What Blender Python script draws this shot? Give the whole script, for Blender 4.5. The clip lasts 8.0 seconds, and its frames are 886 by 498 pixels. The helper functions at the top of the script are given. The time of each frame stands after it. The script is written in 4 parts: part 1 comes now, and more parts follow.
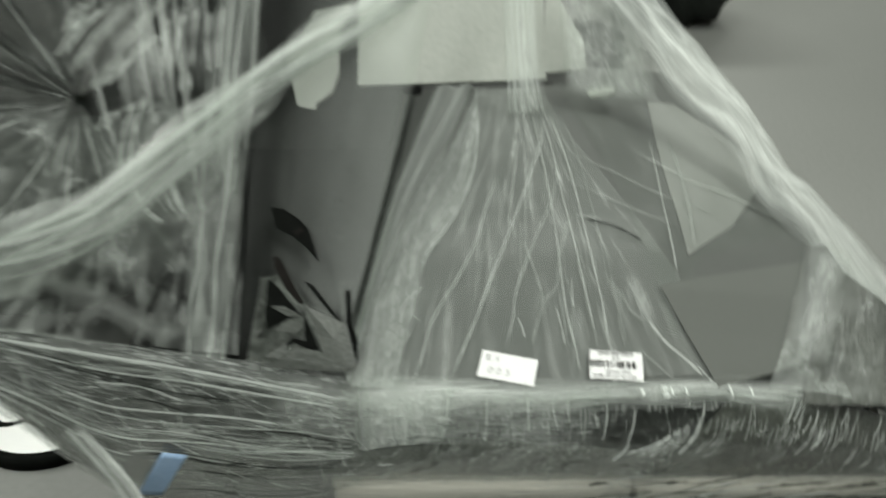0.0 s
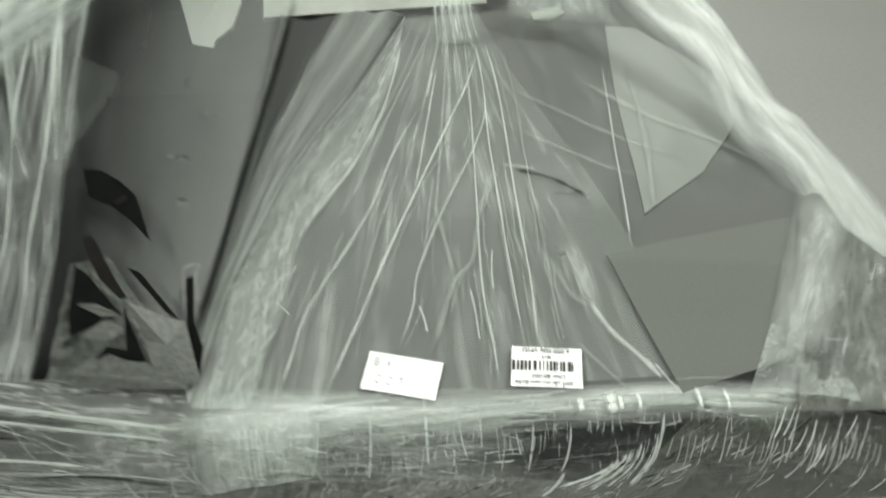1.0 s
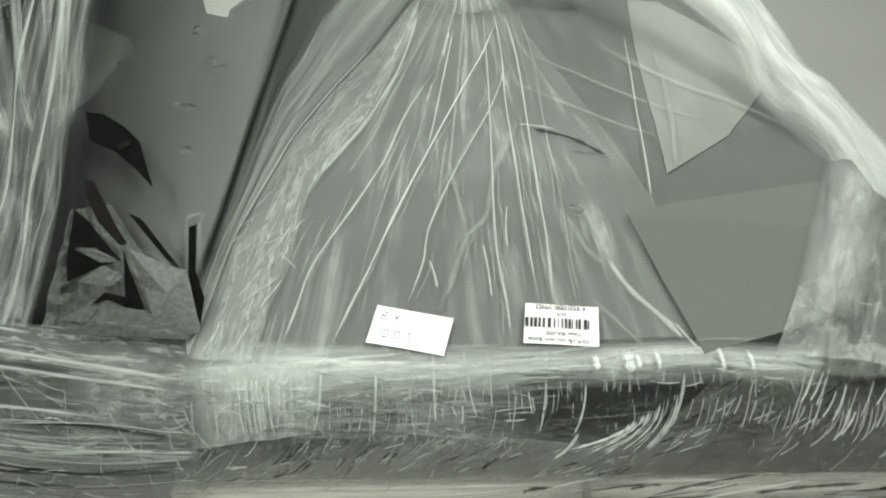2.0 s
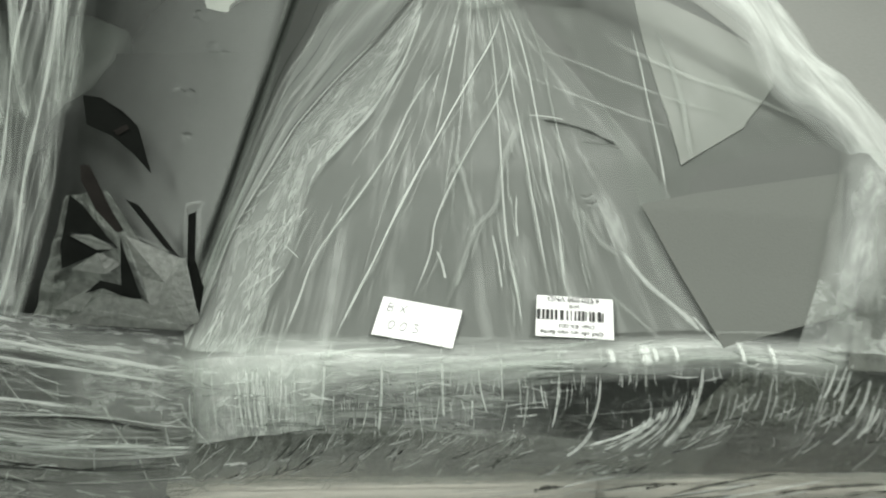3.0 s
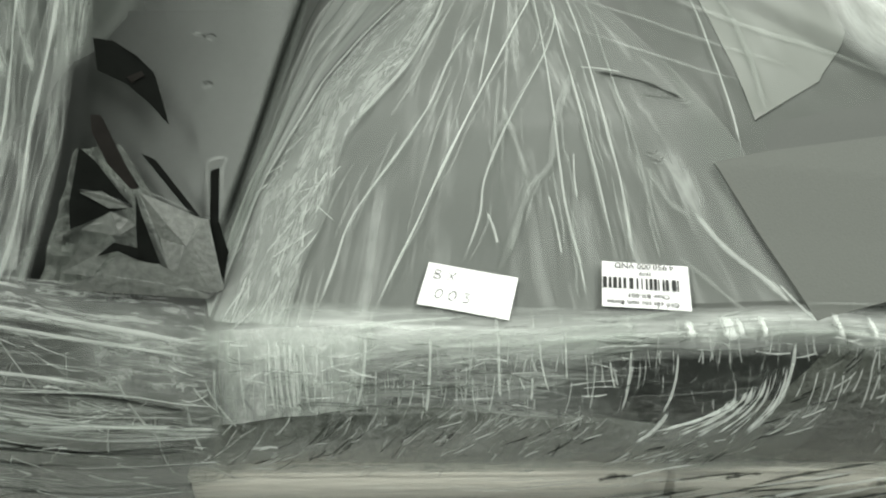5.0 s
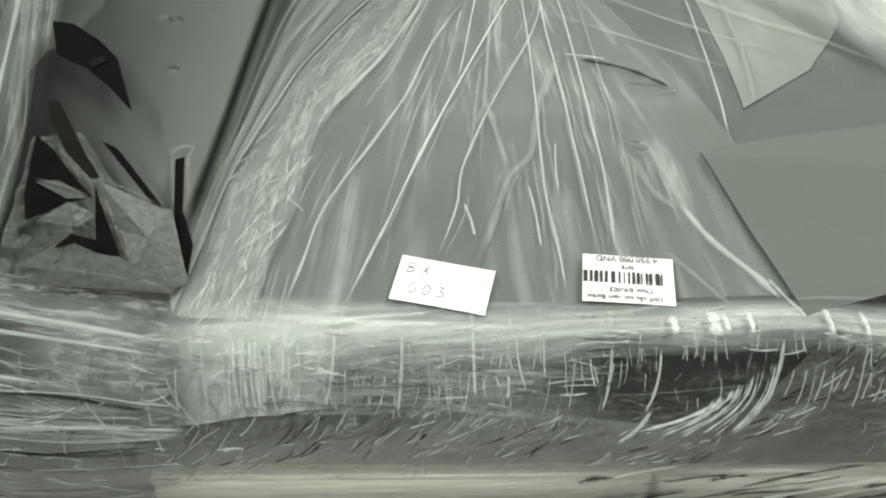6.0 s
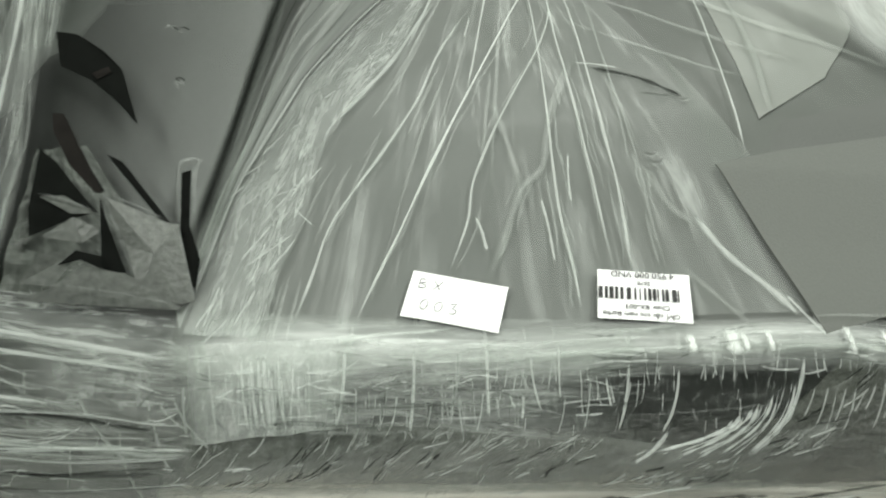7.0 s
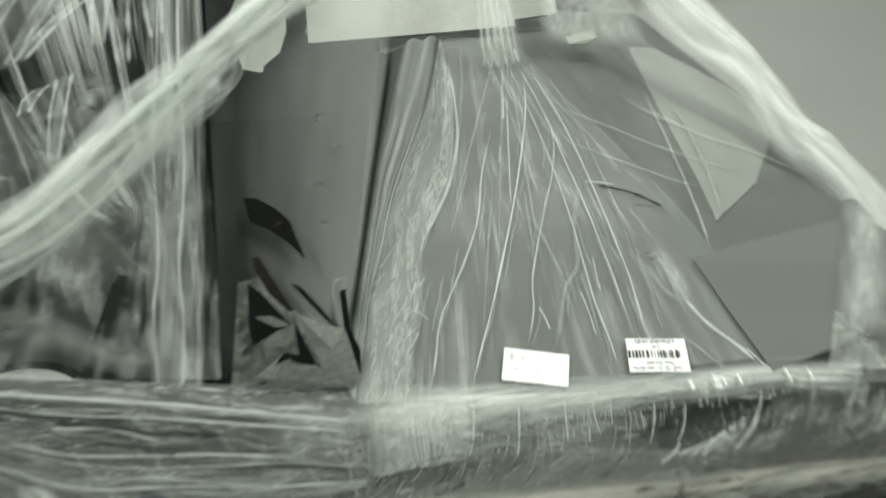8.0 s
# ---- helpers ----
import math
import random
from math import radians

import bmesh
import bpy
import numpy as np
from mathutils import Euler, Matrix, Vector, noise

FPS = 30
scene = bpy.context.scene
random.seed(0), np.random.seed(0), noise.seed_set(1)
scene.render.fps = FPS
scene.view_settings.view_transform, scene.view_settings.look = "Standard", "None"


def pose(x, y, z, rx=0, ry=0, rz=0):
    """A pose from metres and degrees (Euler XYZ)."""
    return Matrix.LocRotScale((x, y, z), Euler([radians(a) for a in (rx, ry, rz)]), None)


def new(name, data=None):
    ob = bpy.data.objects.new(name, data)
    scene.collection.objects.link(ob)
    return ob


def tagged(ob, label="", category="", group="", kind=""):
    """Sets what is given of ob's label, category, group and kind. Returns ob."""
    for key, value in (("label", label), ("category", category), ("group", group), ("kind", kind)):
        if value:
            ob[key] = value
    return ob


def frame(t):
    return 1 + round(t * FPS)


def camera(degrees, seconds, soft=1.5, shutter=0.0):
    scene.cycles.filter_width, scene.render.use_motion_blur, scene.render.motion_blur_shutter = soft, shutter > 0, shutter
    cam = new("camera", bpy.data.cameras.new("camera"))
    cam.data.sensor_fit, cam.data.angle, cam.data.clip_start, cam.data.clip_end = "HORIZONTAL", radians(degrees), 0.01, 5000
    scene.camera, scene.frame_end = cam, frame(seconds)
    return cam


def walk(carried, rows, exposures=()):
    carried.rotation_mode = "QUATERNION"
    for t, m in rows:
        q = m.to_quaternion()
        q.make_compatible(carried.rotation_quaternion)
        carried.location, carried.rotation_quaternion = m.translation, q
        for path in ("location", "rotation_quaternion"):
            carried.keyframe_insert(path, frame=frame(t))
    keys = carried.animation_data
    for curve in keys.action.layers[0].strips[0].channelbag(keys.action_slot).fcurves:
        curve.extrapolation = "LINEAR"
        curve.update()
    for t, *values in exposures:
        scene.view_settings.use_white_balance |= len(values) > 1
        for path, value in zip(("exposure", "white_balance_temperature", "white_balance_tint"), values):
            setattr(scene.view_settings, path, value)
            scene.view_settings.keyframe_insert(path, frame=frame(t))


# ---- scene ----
cam = camera(58.4, 8.0, soft=2.0, shutter=0.9)
METRES, EYE, TILT, LEAN, TURN = 1.0, 0.95, -34.0, 0.0, 0.0
ROWS = [
    (0.0, 0.0095, 0.0009, 0.0032, 0.44, -0.09, 0.39),
    (0.2, 0.0319, 0.0487, 0.0019, -0.17, -1.47, 1.91),
    (0.3, 0.0401, 0.0730, 0.0012, -0.58, -1.83, 2.19),
    (0.5, 0.0521, 0.1215, 0.0024, -1.50, -2.26, 2.09),
    (0.7, 0.0793, 0.1873, 0.0087, -1.25, -2.95, 2.51),
    (0.8, 0.0926, 0.2209, 0.0152, -1.02, -3.33, 2.67),
    (1.0, 0.1191, 0.2694, 0.0162, -0.79, -3.71, 2.31),
    (1.2, 0.1236, 0.3006, -0.0173, -0.42, -3.54, 1.98),
    (1.3, 0.1199, 0.3050, -0.0194, -0.27, -3.72, 1.77),
    (1.5, 0.1252, 0.2988, -0.0228, 0.37, -3.75, 1.44),
    (2.8, 0.1086, 0.3097, -0.0518, 0.00, -3.10, 0.85),
    (3.0, 0.1080, 0.3227, -0.0510, 0.04, -2.98, 0.75),
    (3.2, 0.1043, 0.3483, -0.0521, 0.30, -3.06, 0.75),
    (3.5, 0.0997, 0.3923, -0.0547, 0.37, -3.57, 0.66),
    (3.7, 0.1021, 0.4272, -0.0605, 0.43, -3.63, 0.74),
    (4.0, 0.0899, 0.4395, -0.0579, 0.54, -3.75, 0.87),
    (4.2, 0.0857, 0.4259, -0.0604, 0.48, -3.80, 0.88),
    (4.5, 0.0745, 0.4031, -0.0631, 0.42, -4.21, 0.70),
    (4.7, 0.0712, 0.3956, -0.0690, 0.82, -4.29, 0.61),
    (5.8, 0.0857, 0.4184, -0.0797, 0.33, -4.14, 0.55),
    (6.0, 0.0894, 0.4253, -0.0786, 0.47, -4.43, 0.57),
    (6.2, 0.0922, 0.4320, -0.0762, 0.35, -4.13, 0.67),
    (6.5, 0.0920, 0.4435, -0.0664, 0.83, -4.02, 0.70),
    (6.7, 0.0919, 0.4447, -0.0670, 0.50, -4.06, 0.68),
    (7.0, 0.0801, 0.4375, -0.0664, 0.43, -4.56, 0.63),
    (7.2, 0.0783, 0.4190, -0.0605, 0.51, -4.35, 0.75),
    (7.3, 0.0724, 0.4037, -0.0403, -0.06, -4.78, 1.04),
    (7.4, 0.0657, 0.3592, -0.0301, 0.07, -3.43, 1.68),
    (7.5, 0.0444, 0.3220, -0.0155, -0.63, -2.77, 1.52),
    (7.6, 0.0196, 0.2879, 0.0048, -1.29, -2.88, 1.83),
    (7.7, -0.0045, 0.2547, 0.0197, -1.81, -2.88, 2.10),
    (7.8, -0.0276, 0.2208, 0.0388, -2.51, -3.39, 3.18),
    (8.0, -0.0726, 0.1507, 0.0470, -4.35, -3.87, 3.97),
]
walk(cam, [(t, pose(0, 0, EYE, TILT, LEAN, TURN) @ pose(METRES * x, METRES * y, METRES * z, 90 + pitch, roll, yaw)) for t, x, y, z, yaw, pitch, roll in ROWS],
     exposures=[(0.0, -0.41), (0.5, -0.11), (1.0, -0.06), (1.5, 0.0), (4.5, -0.01), (6.0, 0.05), (7.0, 0.04), (7.5, -0.04), (8.0, -0.06)])

# ---- world and light: an indoor hall, its ceiling lamps assumed and unseen ----
world = bpy.data.worlds.new("hall_air")
world.use_nodes = True
world.node_tree.nodes["Background"].inputs[0].default_value = (0.82, 0.9, 0.84, 1)
world.node_tree.nodes["Background"].inputs[1].default_value = 0.3
scene.world = world


def unseen_light(x, y, z, sx, sy, watts):
    lamp = bpy.data.lights.new("unseen_lamp", "AREA")
    lamp.shape, lamp.size, lamp.size_y, lamp.energy = "RECTANGLE", sx, sy, watts
    lamp.color = (0.965, 1.0, 0.92)
    ob = new("unseen_lamp", lamp)
    ob.matrix_world = pose(x, y, z)
    return ob


unseen_light(-1.8, 0.9, 2.93, 0.3, 2.8, 115)
unseen_light(1.7, 1.2, 2.93, 0.3, 2.8, 95)
# fill behind the camera, added to lift the front faces
unseen_light(-0.3, -1.6, 2.93, 2.8, 0.3, 36)
# fill towards the back, strengthened to brighten the far floor
unseen_light(0.8, 4.6, 2.93, 2.8, 0.3, 160)

# ---- materials ----


def nodes_of(name):
    m = bpy.data.materials.new(name)
    m.use_nodes = True
    t = m.node_tree
    return m, t, t.nodes, t.links


def surface(name, dark, light, scale, rough=0.6, bump=0.2, metal=0.0, coarse=0.25, stretch=(1, 1, 1), fine=8.0, spec=0.5):
    """Two scales of tone, roughness and relief on object coordinates."""
    m, t, n, l = nodes_of(name)
    b = n["Principled BSDF"]
    tc = n.new("ShaderNodeTexCoord")
    mp = n.new("ShaderNodeMapping")
    mp.inputs["Scale"].default_value = stretch
    l.new(tc.outputs["Object"], mp.inputs["Vector"])
    big, small = n.new("ShaderNodeTexNoise"), n.new("ShaderNodeTexNoise")
    big.inputs["Scale"].default_value, small.inputs["Scale"].default_value = scale * coarse, scale * fine
    big.inputs["Detail"].default_value, small.inputs["Detail"].default_value = 4, 5
    l.new(mp.outputs[0], big.inputs["Vector"])
    l.new(mp.outputs[0], small.inputs["Vector"])
    mix = n.new("ShaderNodeMath")
    mix.operation = "MULTIPLY_ADD"
    mix.inputs[1].default_value = 0.45
    l.new(small.outputs["Fac"], mix.inputs[0])
    half = n.new("ShaderNodeMath")
    half.operation = "MULTIPLY"
    half.inputs[1].default_value = 0.55
    l.new(big.outputs["Fac"], half.inputs[0])
    l.new(half.outputs[0], mix.inputs[2])
    ramp = n.new("ShaderNodeValToRGB")
    ramp.color_ramp.elements[0].position, ramp.color_ramp.elements[1].position = 0.32, 0.68
    ramp.color_ramp.elements[0].color, ramp.color_ramp.elements[1].color = (*dark, 1), (*light, 1)
    l.new(mix.outputs[0], ramp.inputs[0])
    l.new(ramp.outputs[0], b.inputs["Base Color"])
    rr = n.new("ShaderNodeMapRange")
    rr.inputs[3].default_value, rr.inputs[4].default_value = max(0.05, rough - 0.12), min(1, rough + 0.12)
    l.new(big.outputs["Fac"], rr.inputs[0])
    l.new(rr.outputs[0], b.inputs["Roughness"])
    bp = n.new("ShaderNodeBump")
    bp.inputs["Strength"].default_value, bp.inputs["Distance"].default_value = bump, 0.003
    l.new(small.outputs["Fac"], bp.inputs["Height"])
    l.new(bp.outputs[0], b.inputs["Normal"])
    b.inputs["Metallic"].default_value = metal
    b.inputs["Specular IOR Level"].default_value = spec
    return m


def film(name, base, streak, su, sv, cloud=6.0, lo=0.45, hi=0.7, gloss=0.35, rough=0.25, bump=0.4, tone=(0.87, 0.91, 0.88), clo=0.35, chi=0.7, fade_u=0.0, fade_v=0.0, dist=0.6):
    """Stretched polyethylene: clear, with a milky haze in streaks along v."""
    m, t, n, l = nodes_of(name)
    n.remove(n["Principled BSDF"])
    out = n["Material Output"]
    uv = n.new("ShaderNodeUVMap")
    mp = n.new("ShaderNodeMapping")
    mp.inputs["Scale"].default_value = (su, sv, 1)
    l.new(uv.outputs[0], mp.inputs["Vector"])
    s = n.new("ShaderNodeTexNoise")
    s.inputs["Scale"].default_value, s.inputs["Detail"].default_value, s.inputs["Roughness"].default_value = 1.0, 5, 0.65
    s.inputs["Distortion"].default_value = dist
    l.new(mp.outputs[0], s.inputs["Vector"])
    c = n.new("ShaderNodeTexNoise")
    c.inputs["Scale"].default_value, c.inputs["Detail"].default_value = cloud, 4
    l.new(uv.outputs[0], c.inputs["Vector"])
    r1 = n.new("ShaderNodeMapRange")
    r1.inputs[1].default_value, r1.inputs[2].default_value = lo, hi
    l.new(s.outputs["Fac"], r1.inputs[0])
    r2 = n.new("ShaderNodeMapRange")
    r2.inputs[1].default_value, r2.inputs[2].default_value = clo, chi
    l.new(c.outputs["Fac"], r2.inputs[0])
    mul = n.new("ShaderNodeMath")
    mul.operation = "MULTIPLY"
    l.new(r1.outputs[0], mul.inputs[0])
    l.new(r2.outputs[0], mul.inputs[1])
    add = n.new("ShaderNodeMath")
    add.operation, add.use_clamp = "MULTIPLY_ADD", True
    add.inputs[1].default_value, add.inputs[2].default_value = streak, base
    l.new(mul.outputs[0], add.inputs[0])
    thin = add
    sep = n.new("ShaderNodeSeparateXYZ")
    l.new(uv.outputs[0], sep.inputs[0])
    for axis, width in ((0, fade_u), (1, fade_v)):
        if width:
            # the film thins out towards the sides of the strip
            a, b, c2, d, e = (n.new("ShaderNodeMath") for _ in range(5))
            a.operation, a.inputs[1].default_value = "SUBTRACT", 0.5
            b.operation = "ABSOLUTE"
            c2.operation, c2.inputs[0].default_value = "SUBTRACT", 0.5
            d.operation, d.use_clamp, d.inputs[1].default_value = "DIVIDE", True, width
            e.operation = "MULTIPLY"
            l.new(sep.outputs[axis], a.inputs[0])
            l.new(a.outputs[0], b.inputs[0])
            l.new(b.outputs[0], c2.inputs[1])
            l.new(c2.outputs[0], d.inputs[0])
            l.new(d.outputs[0], e.inputs[0])
            l.new(thin.outputs[0], e.inputs[1])
            thin = e
    bp = n.new("ShaderNodeBump")
    bp.inputs["Strength"].default_value, bp.inputs["Distance"].default_value = bump, 0.004
    l.new(s.outputs["Fac"], bp.inputs["Height"])
    clear, white, back, shine = (n.new("ShaderNodeBsdf" + k) for k in ("Transparent", "Diffuse", "Translucent", "Glossy"))
    clear.inputs[0].default_value = (0.96, 0.97, 0.96, 1)
    white.inputs[0].default_value = back.inputs[0].default_value = (*tone, 1)
    shine.inputs["Roughness"].default_value = rough
    for k in (white, back, shine):
        l.new(bp.outputs[0], k.inputs["Normal"])
    milk, body, skin = (n.new("ShaderNodeMixShader") for _ in range(3))
    milk.inputs[0].default_value = 0.3
    l.new(white.outputs[0], milk.inputs[1])
    l.new(back.outputs[0], milk.inputs[2])
    l.new(thin.outputs[0], body.inputs[0])
    l.new(clear.outputs[0], body.inputs[1])
    l.new(milk.outputs[0], body.inputs[2])
    fr = n.new("ShaderNodeFresnel")
    fr.inputs["IOR"].default_value = 1.5
    l.new(bp.outputs[0], fr.inputs["Normal"])
    fm = n.new("ShaderNodeMath")
    fm.operation = "MULTIPLY"
    fm.inputs[1].default_value = gloss
    l.new(fr.outputs[0], fm.inputs[0])
    l.new(fm.outputs[0], skin.inputs[0])
    l.new(body.outputs[0], skin.inputs[1])
    l.new(shine.outputs[0], skin.inputs[2])
    l.new(skin.outputs[0], out.inputs[0])
    return m


M_FLOOR = surface("grey_cement_floor", (0.18, 0.185, 0.174), (0.22, 0.225, 0.212), 3.0, 0.55, 0.1, fine=30)
M_WALL = surface("painted_wall", (0.5, 0.51, 0.49), (0.58, 0.59, 0.57), 1.5, 0.8, 0.1)
M_CEIL = surface("white_ceiling", (0.7, 0.71, 0.7), (0.78, 0.78, 0.77), 1.5, 0.9, 0.1)
M_WOOD = surface("raw_pine", (0.50, 0.475, 0.42), (0.74, 0.71, 0.64), 9.0, 0.75, 0.5, stretch=(0.25, 3, 3))
M_LEATHER = surface("grey_leatherette", (0.085, 0.09, 0.085), (0.112, 0.117, 0.11), 10.0, 0.6, 0.12, fine=60, spec=0.15)
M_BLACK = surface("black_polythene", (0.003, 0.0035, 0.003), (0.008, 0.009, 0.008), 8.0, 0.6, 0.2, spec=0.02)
# black plastic whose sheen is put into a grey base colour
M_SHEEN = surface("plastic_sheen_as_grey", (0.06, 0.066, 0.06), (0.17, 0.18, 0.167), 24.0, 0.35, 0.4, spec=0.3)
M_PAD = surface("dark_padding", (0.008, 0.0095, 0.008), (0.026, 0.030, 0.026), 14.0, 0.55, 0.4, spec=0.1)
M_OLIVE = surface("olive_grey_padding", (0.045, 0.05, 0.043), (0.125, 0.131, 0.115), 34.0, 0.6, 0.9, spec=0.15)
M_BROWN = surface("dark_brown_board", (0.009, 0.008, 0.0072), (0.016, 0.0145, 0.013), 10.0, 0.7, 0.3, spec=0.05)
M_FOAM = surface("white_foam_sheet", (0.40, 0.42, 0.385), (0.5, 0.52, 0.48), 8.0, 0.8, 0.3)
M_GREYFOAM = surface("grey_foam_sheet", (0.108, 0.114, 0.105), (0.126, 0.133, 0.122), 10.0, 0.85, 0.2, fine=50)
M_PALEFOAM = surface("pale_grey_foam", (0.185, 0.194, 0.181), (0.22, 0.228, 0.215), 8.0, 0.85, 0.2, fine=50)
M_PAPER = surface("white_paper", (0.86, 0.86, 0.86), (0.9, 0.9, 0.9), 20.0, 0.7, 0.05)
M_INK = surface("black_ink", (0.012, 0.012, 0.012), (0.02, 0.02, 0.02), 50.0, 0.6, 0.02)
M_PENCIL = surface("grey_pen", (0.05, 0.05, 0.05), (0.2, 0.2, 0.2), 300.0, 0.6, 0.02)
M_BLUE = surface("blue_reflection_tone", (0.3, 0.46, 0.7), (0.42, 0.58, 0.8), 20.0, 0.4, 0.1)
M_WHITE = surface("white_plastic", (0.88, 0.88, 0.87), (0.92, 0.92, 0.91), 10.0, 0.35, 0.05)

F_CENTRE = film("film_centre", 0.095, 0.60, 22, 2.2, 5.0, gloss=0.08, bump=0.3, lo=0.50, hi=0.72, clo=0.38, chi=0.7)
F_LEFT = film("film_left", 0.025, 0.06, 5, 2.0, 3.0, lo=0.4, hi=0.75, gloss=0.06, bump=0.08, rough=0.4, fade_v=0.06)
F_CLOUD = film("film_cloudy", 0.20, 0.60, 9, 11.0, 5.0, lo=0.42, hi=0.70, gloss=0.25, fade_u=0.07, dist=2.6)
F_LEDGE = film("film_ledge", 0.42, 0.72, 7, 5.0, 5.0, lo=0.38, hi=0.68, fade_u=0.10, fade_v=0.3, gloss=0.15, dist=1.4)
F_FRONT = film("film_front", 0.02, 0.26, 40, 14.0, 9.0, lo=0.50, hi=0.72, clo=0.40, chi=0.70, dist=2.2, gloss=0.6, rough=0.2)
F_EDGE = film("film_edge", 0.40, 0.55, 7, 6.0, 6.0, lo=0.36, hi=0.66, fade_u=0.2, dist=0.7, clo=0.2, chi=0.65, gloss=0.12)
F_STREAK = film("film_streaks", 0.02, 0.55, 16, 3.5, 4.0, lo=0.44, hi=0.66, gloss=0.25, clo=0.38, chi=0.68, dist=1.0)
F_STRAND = film("film_strand", 0.38, 0.36, 1.0, 9.0, 20.0, lo=0.3, hi=0.65, gloss=0.12, fade_u=0.35, fade_v=0.12)
F_KNOT = film("film_knot", 0.8, 0.5, 3, 3, 12.0, lo=0.3, hi=0.6, fade_u=0.3, fade_v=0.3)
F_BRIGHT = film("film_bright_strand", 0.62, 0.40, 1.0, 7.0, 14.0, lo=0.3, hi=0.65, gloss=0.2, fade_u=0.3, fade_v=0.15)
# soft-edged dark strips that paint the shade in the groove and creases
F_SHADE_DARK = film("dark_shade_strip", 0.95, 0.3, 1.0, 2.0, 4.0, tone=(0.012, 0.014, 0.012), gloss=0.05, fade_u=0.5, fade_v=0.12)
# thinner grey version, for shade on folds and fine creases
F_SHADE_GREY = film("grey_shade_strip", 0.5, 0.3, 1.0, 2.0, 4.0, tone=(0.05, 0.055, 0.05), gloss=0.1, fade_u=0.5, fade_v=0.2)
F_FAINT = film("film_faint_strand", 0.13, 0.26, 1.5, 7.0, 16.0, lo=0.3, hi=0.65, gloss=0.25, fade_u=0.5, fade_v=0.25)

# ---- mesh helpers ----


def part(name, bm, material, parent=None, label="", smooth=True):
    me = bpy.data.meshes.new(name)
    for f in bm.faces:
        f.smooth = smooth
    bm.to_mesh(me)
    bm.free()
    me.materials.append(material)
    ob = new(name, me)
    if parent is not None:
        ob.parent = parent
    if label:
        ob["label"] = label
    return ob


def thing(name, label, category, group="", kind=""):
    return tagged(new(name), label, category, group, kind)


def grid(fn, nu, nv, span=1.0):
    """A sheet of nu by nv faces through fn(u, v), with u and v as its UV map."""
    bm = bmesh.new()
    uvl = bm.loops.layers.uv.new("UVMap")
    vs = [[bm.verts.new(fn(i / nu, j / nv)) for i in range(nu + 1)] for j in range(nv + 1)]
    for j in range(nv):
        for i in range(nu):
            f = bm.faces.new((vs[j][i], vs[j][i + 1], vs[j + 1][i + 1], vs[j + 1][i]))
            for lp, (a, b) in zip(f.loops, ((i, j), (i + 1, j), (i + 1, j + 1), (i, j + 1))):
                lp[uvl].uv = (span(a / nu) if callable(span) else span * a / nu, b / nv)
    return bm


def slab(fn, nu, nv, thick):
    """grid() with a back face thick metres below along z."""
    bm = grid(fn, nu, nv)
    if thick is None:
        return bm
    top = list(bm.faces)
    ext = bmesh.ops.extrude_face_region(bm, geom=top)
    for v in ext["geom"]:
        if isinstance(v, bmesh.types.BMVert):
            v.co.z += thick
    bmesh.ops.recalc_face_normals(bm, faces=list(bm.faces))
    return bm


def box(x0, x1, y0, y1, z0, z1, bevel=0.0, seg=2):
    bm = bmesh.new()
    bmesh.ops.create_cube(bm, size=1.0, matrix=Matrix.LocRotScale(((x0 + x1) / 2, (y0 + y1) / 2, (z0 + z1) / 2), None, (x1 - x0, y1 - y0, z1 - z0)))
    if bevel:
        bmesh.ops.bevel(bm, geom=list(bm.edges), offset=bevel, segments=seg, affect="EDGES")
    return bm


def along(points, u):
    """A point on the smooth line through the points."""
    n = len(points) - 1
    x = min(max(u, 0.0), 1.0) * n
    i = min(int(x), n - 1)
    f = x - i
    p = [Vector(points[min(max(k, 0), n)]) for k in (i - 1, i, i + 1, i + 2)]
    return 0.5 * (2 * p[1] + (p[2] - p[0]) * f + (2 * p[0] - 5 * p[1] + 4 * p[2] - p[3]) * f * f + (3 * p[1] - p[0] - 3 * p[2] + p[3]) * f ** 3)


def ribbon(points, width, n=16, sides=4, flat=0.12, wob=0.25, seed=0.0, taper=True):
    """A gathered strand of film: a slightly arched, uneven strip along the points."""
    def fn(u, v):
        p = along(points, v)
        q = along(points, min(v + 0.02, 1.0)) - along(points, max(v - 0.02, 0.0))
        q.normalize()
        side = q.cross(Vector((0, -0.45, 0.9))).normalized()
        up = side.cross(q).normalized()
        w = width * 0.5 * (1 + wob * 2 * noise.noise((v * 9, seed, 1.7)))
        if taper:
            w *= min(1.0, 0.35 + 5 * v, 0.35 + 5 * (1 - v))
        a = 2 * u - 1
        return p + side * (w * a) + up * (w * flat * (1 - a * a))
    return grid(fn, sides, n)


Y_KNOTS = (0.60, 0.70, 0.715, 0.75, 0.80, 0.87, 0.95, 1.05, 1.2, 1.5, 1.8, 2.4)
Z_KNOTS = (0.225, 0.240, 0.243, 0.252, 0.263, 0.283, 0.293, 0.295, 0.285, 0.245, 0.20, 0.12)


def seat_z(x, y):
    """Height of the padded top of the packed chair."""
    return float(np.interp(y, Y_KNOTS, Z_KNOTS)) + 0.05 * (min(max(x, -0.1), 0.3) - 0.15) - 0.10 * max(0.0, x - 0.35)


def on_seat(p, off=0.003):
    return Vector((p[0], p[1], seat_z(p[0], p[1]) + off))


def mixed(a, b, f):
    return Vector(a) * (1 - f) + Vector(b) * f


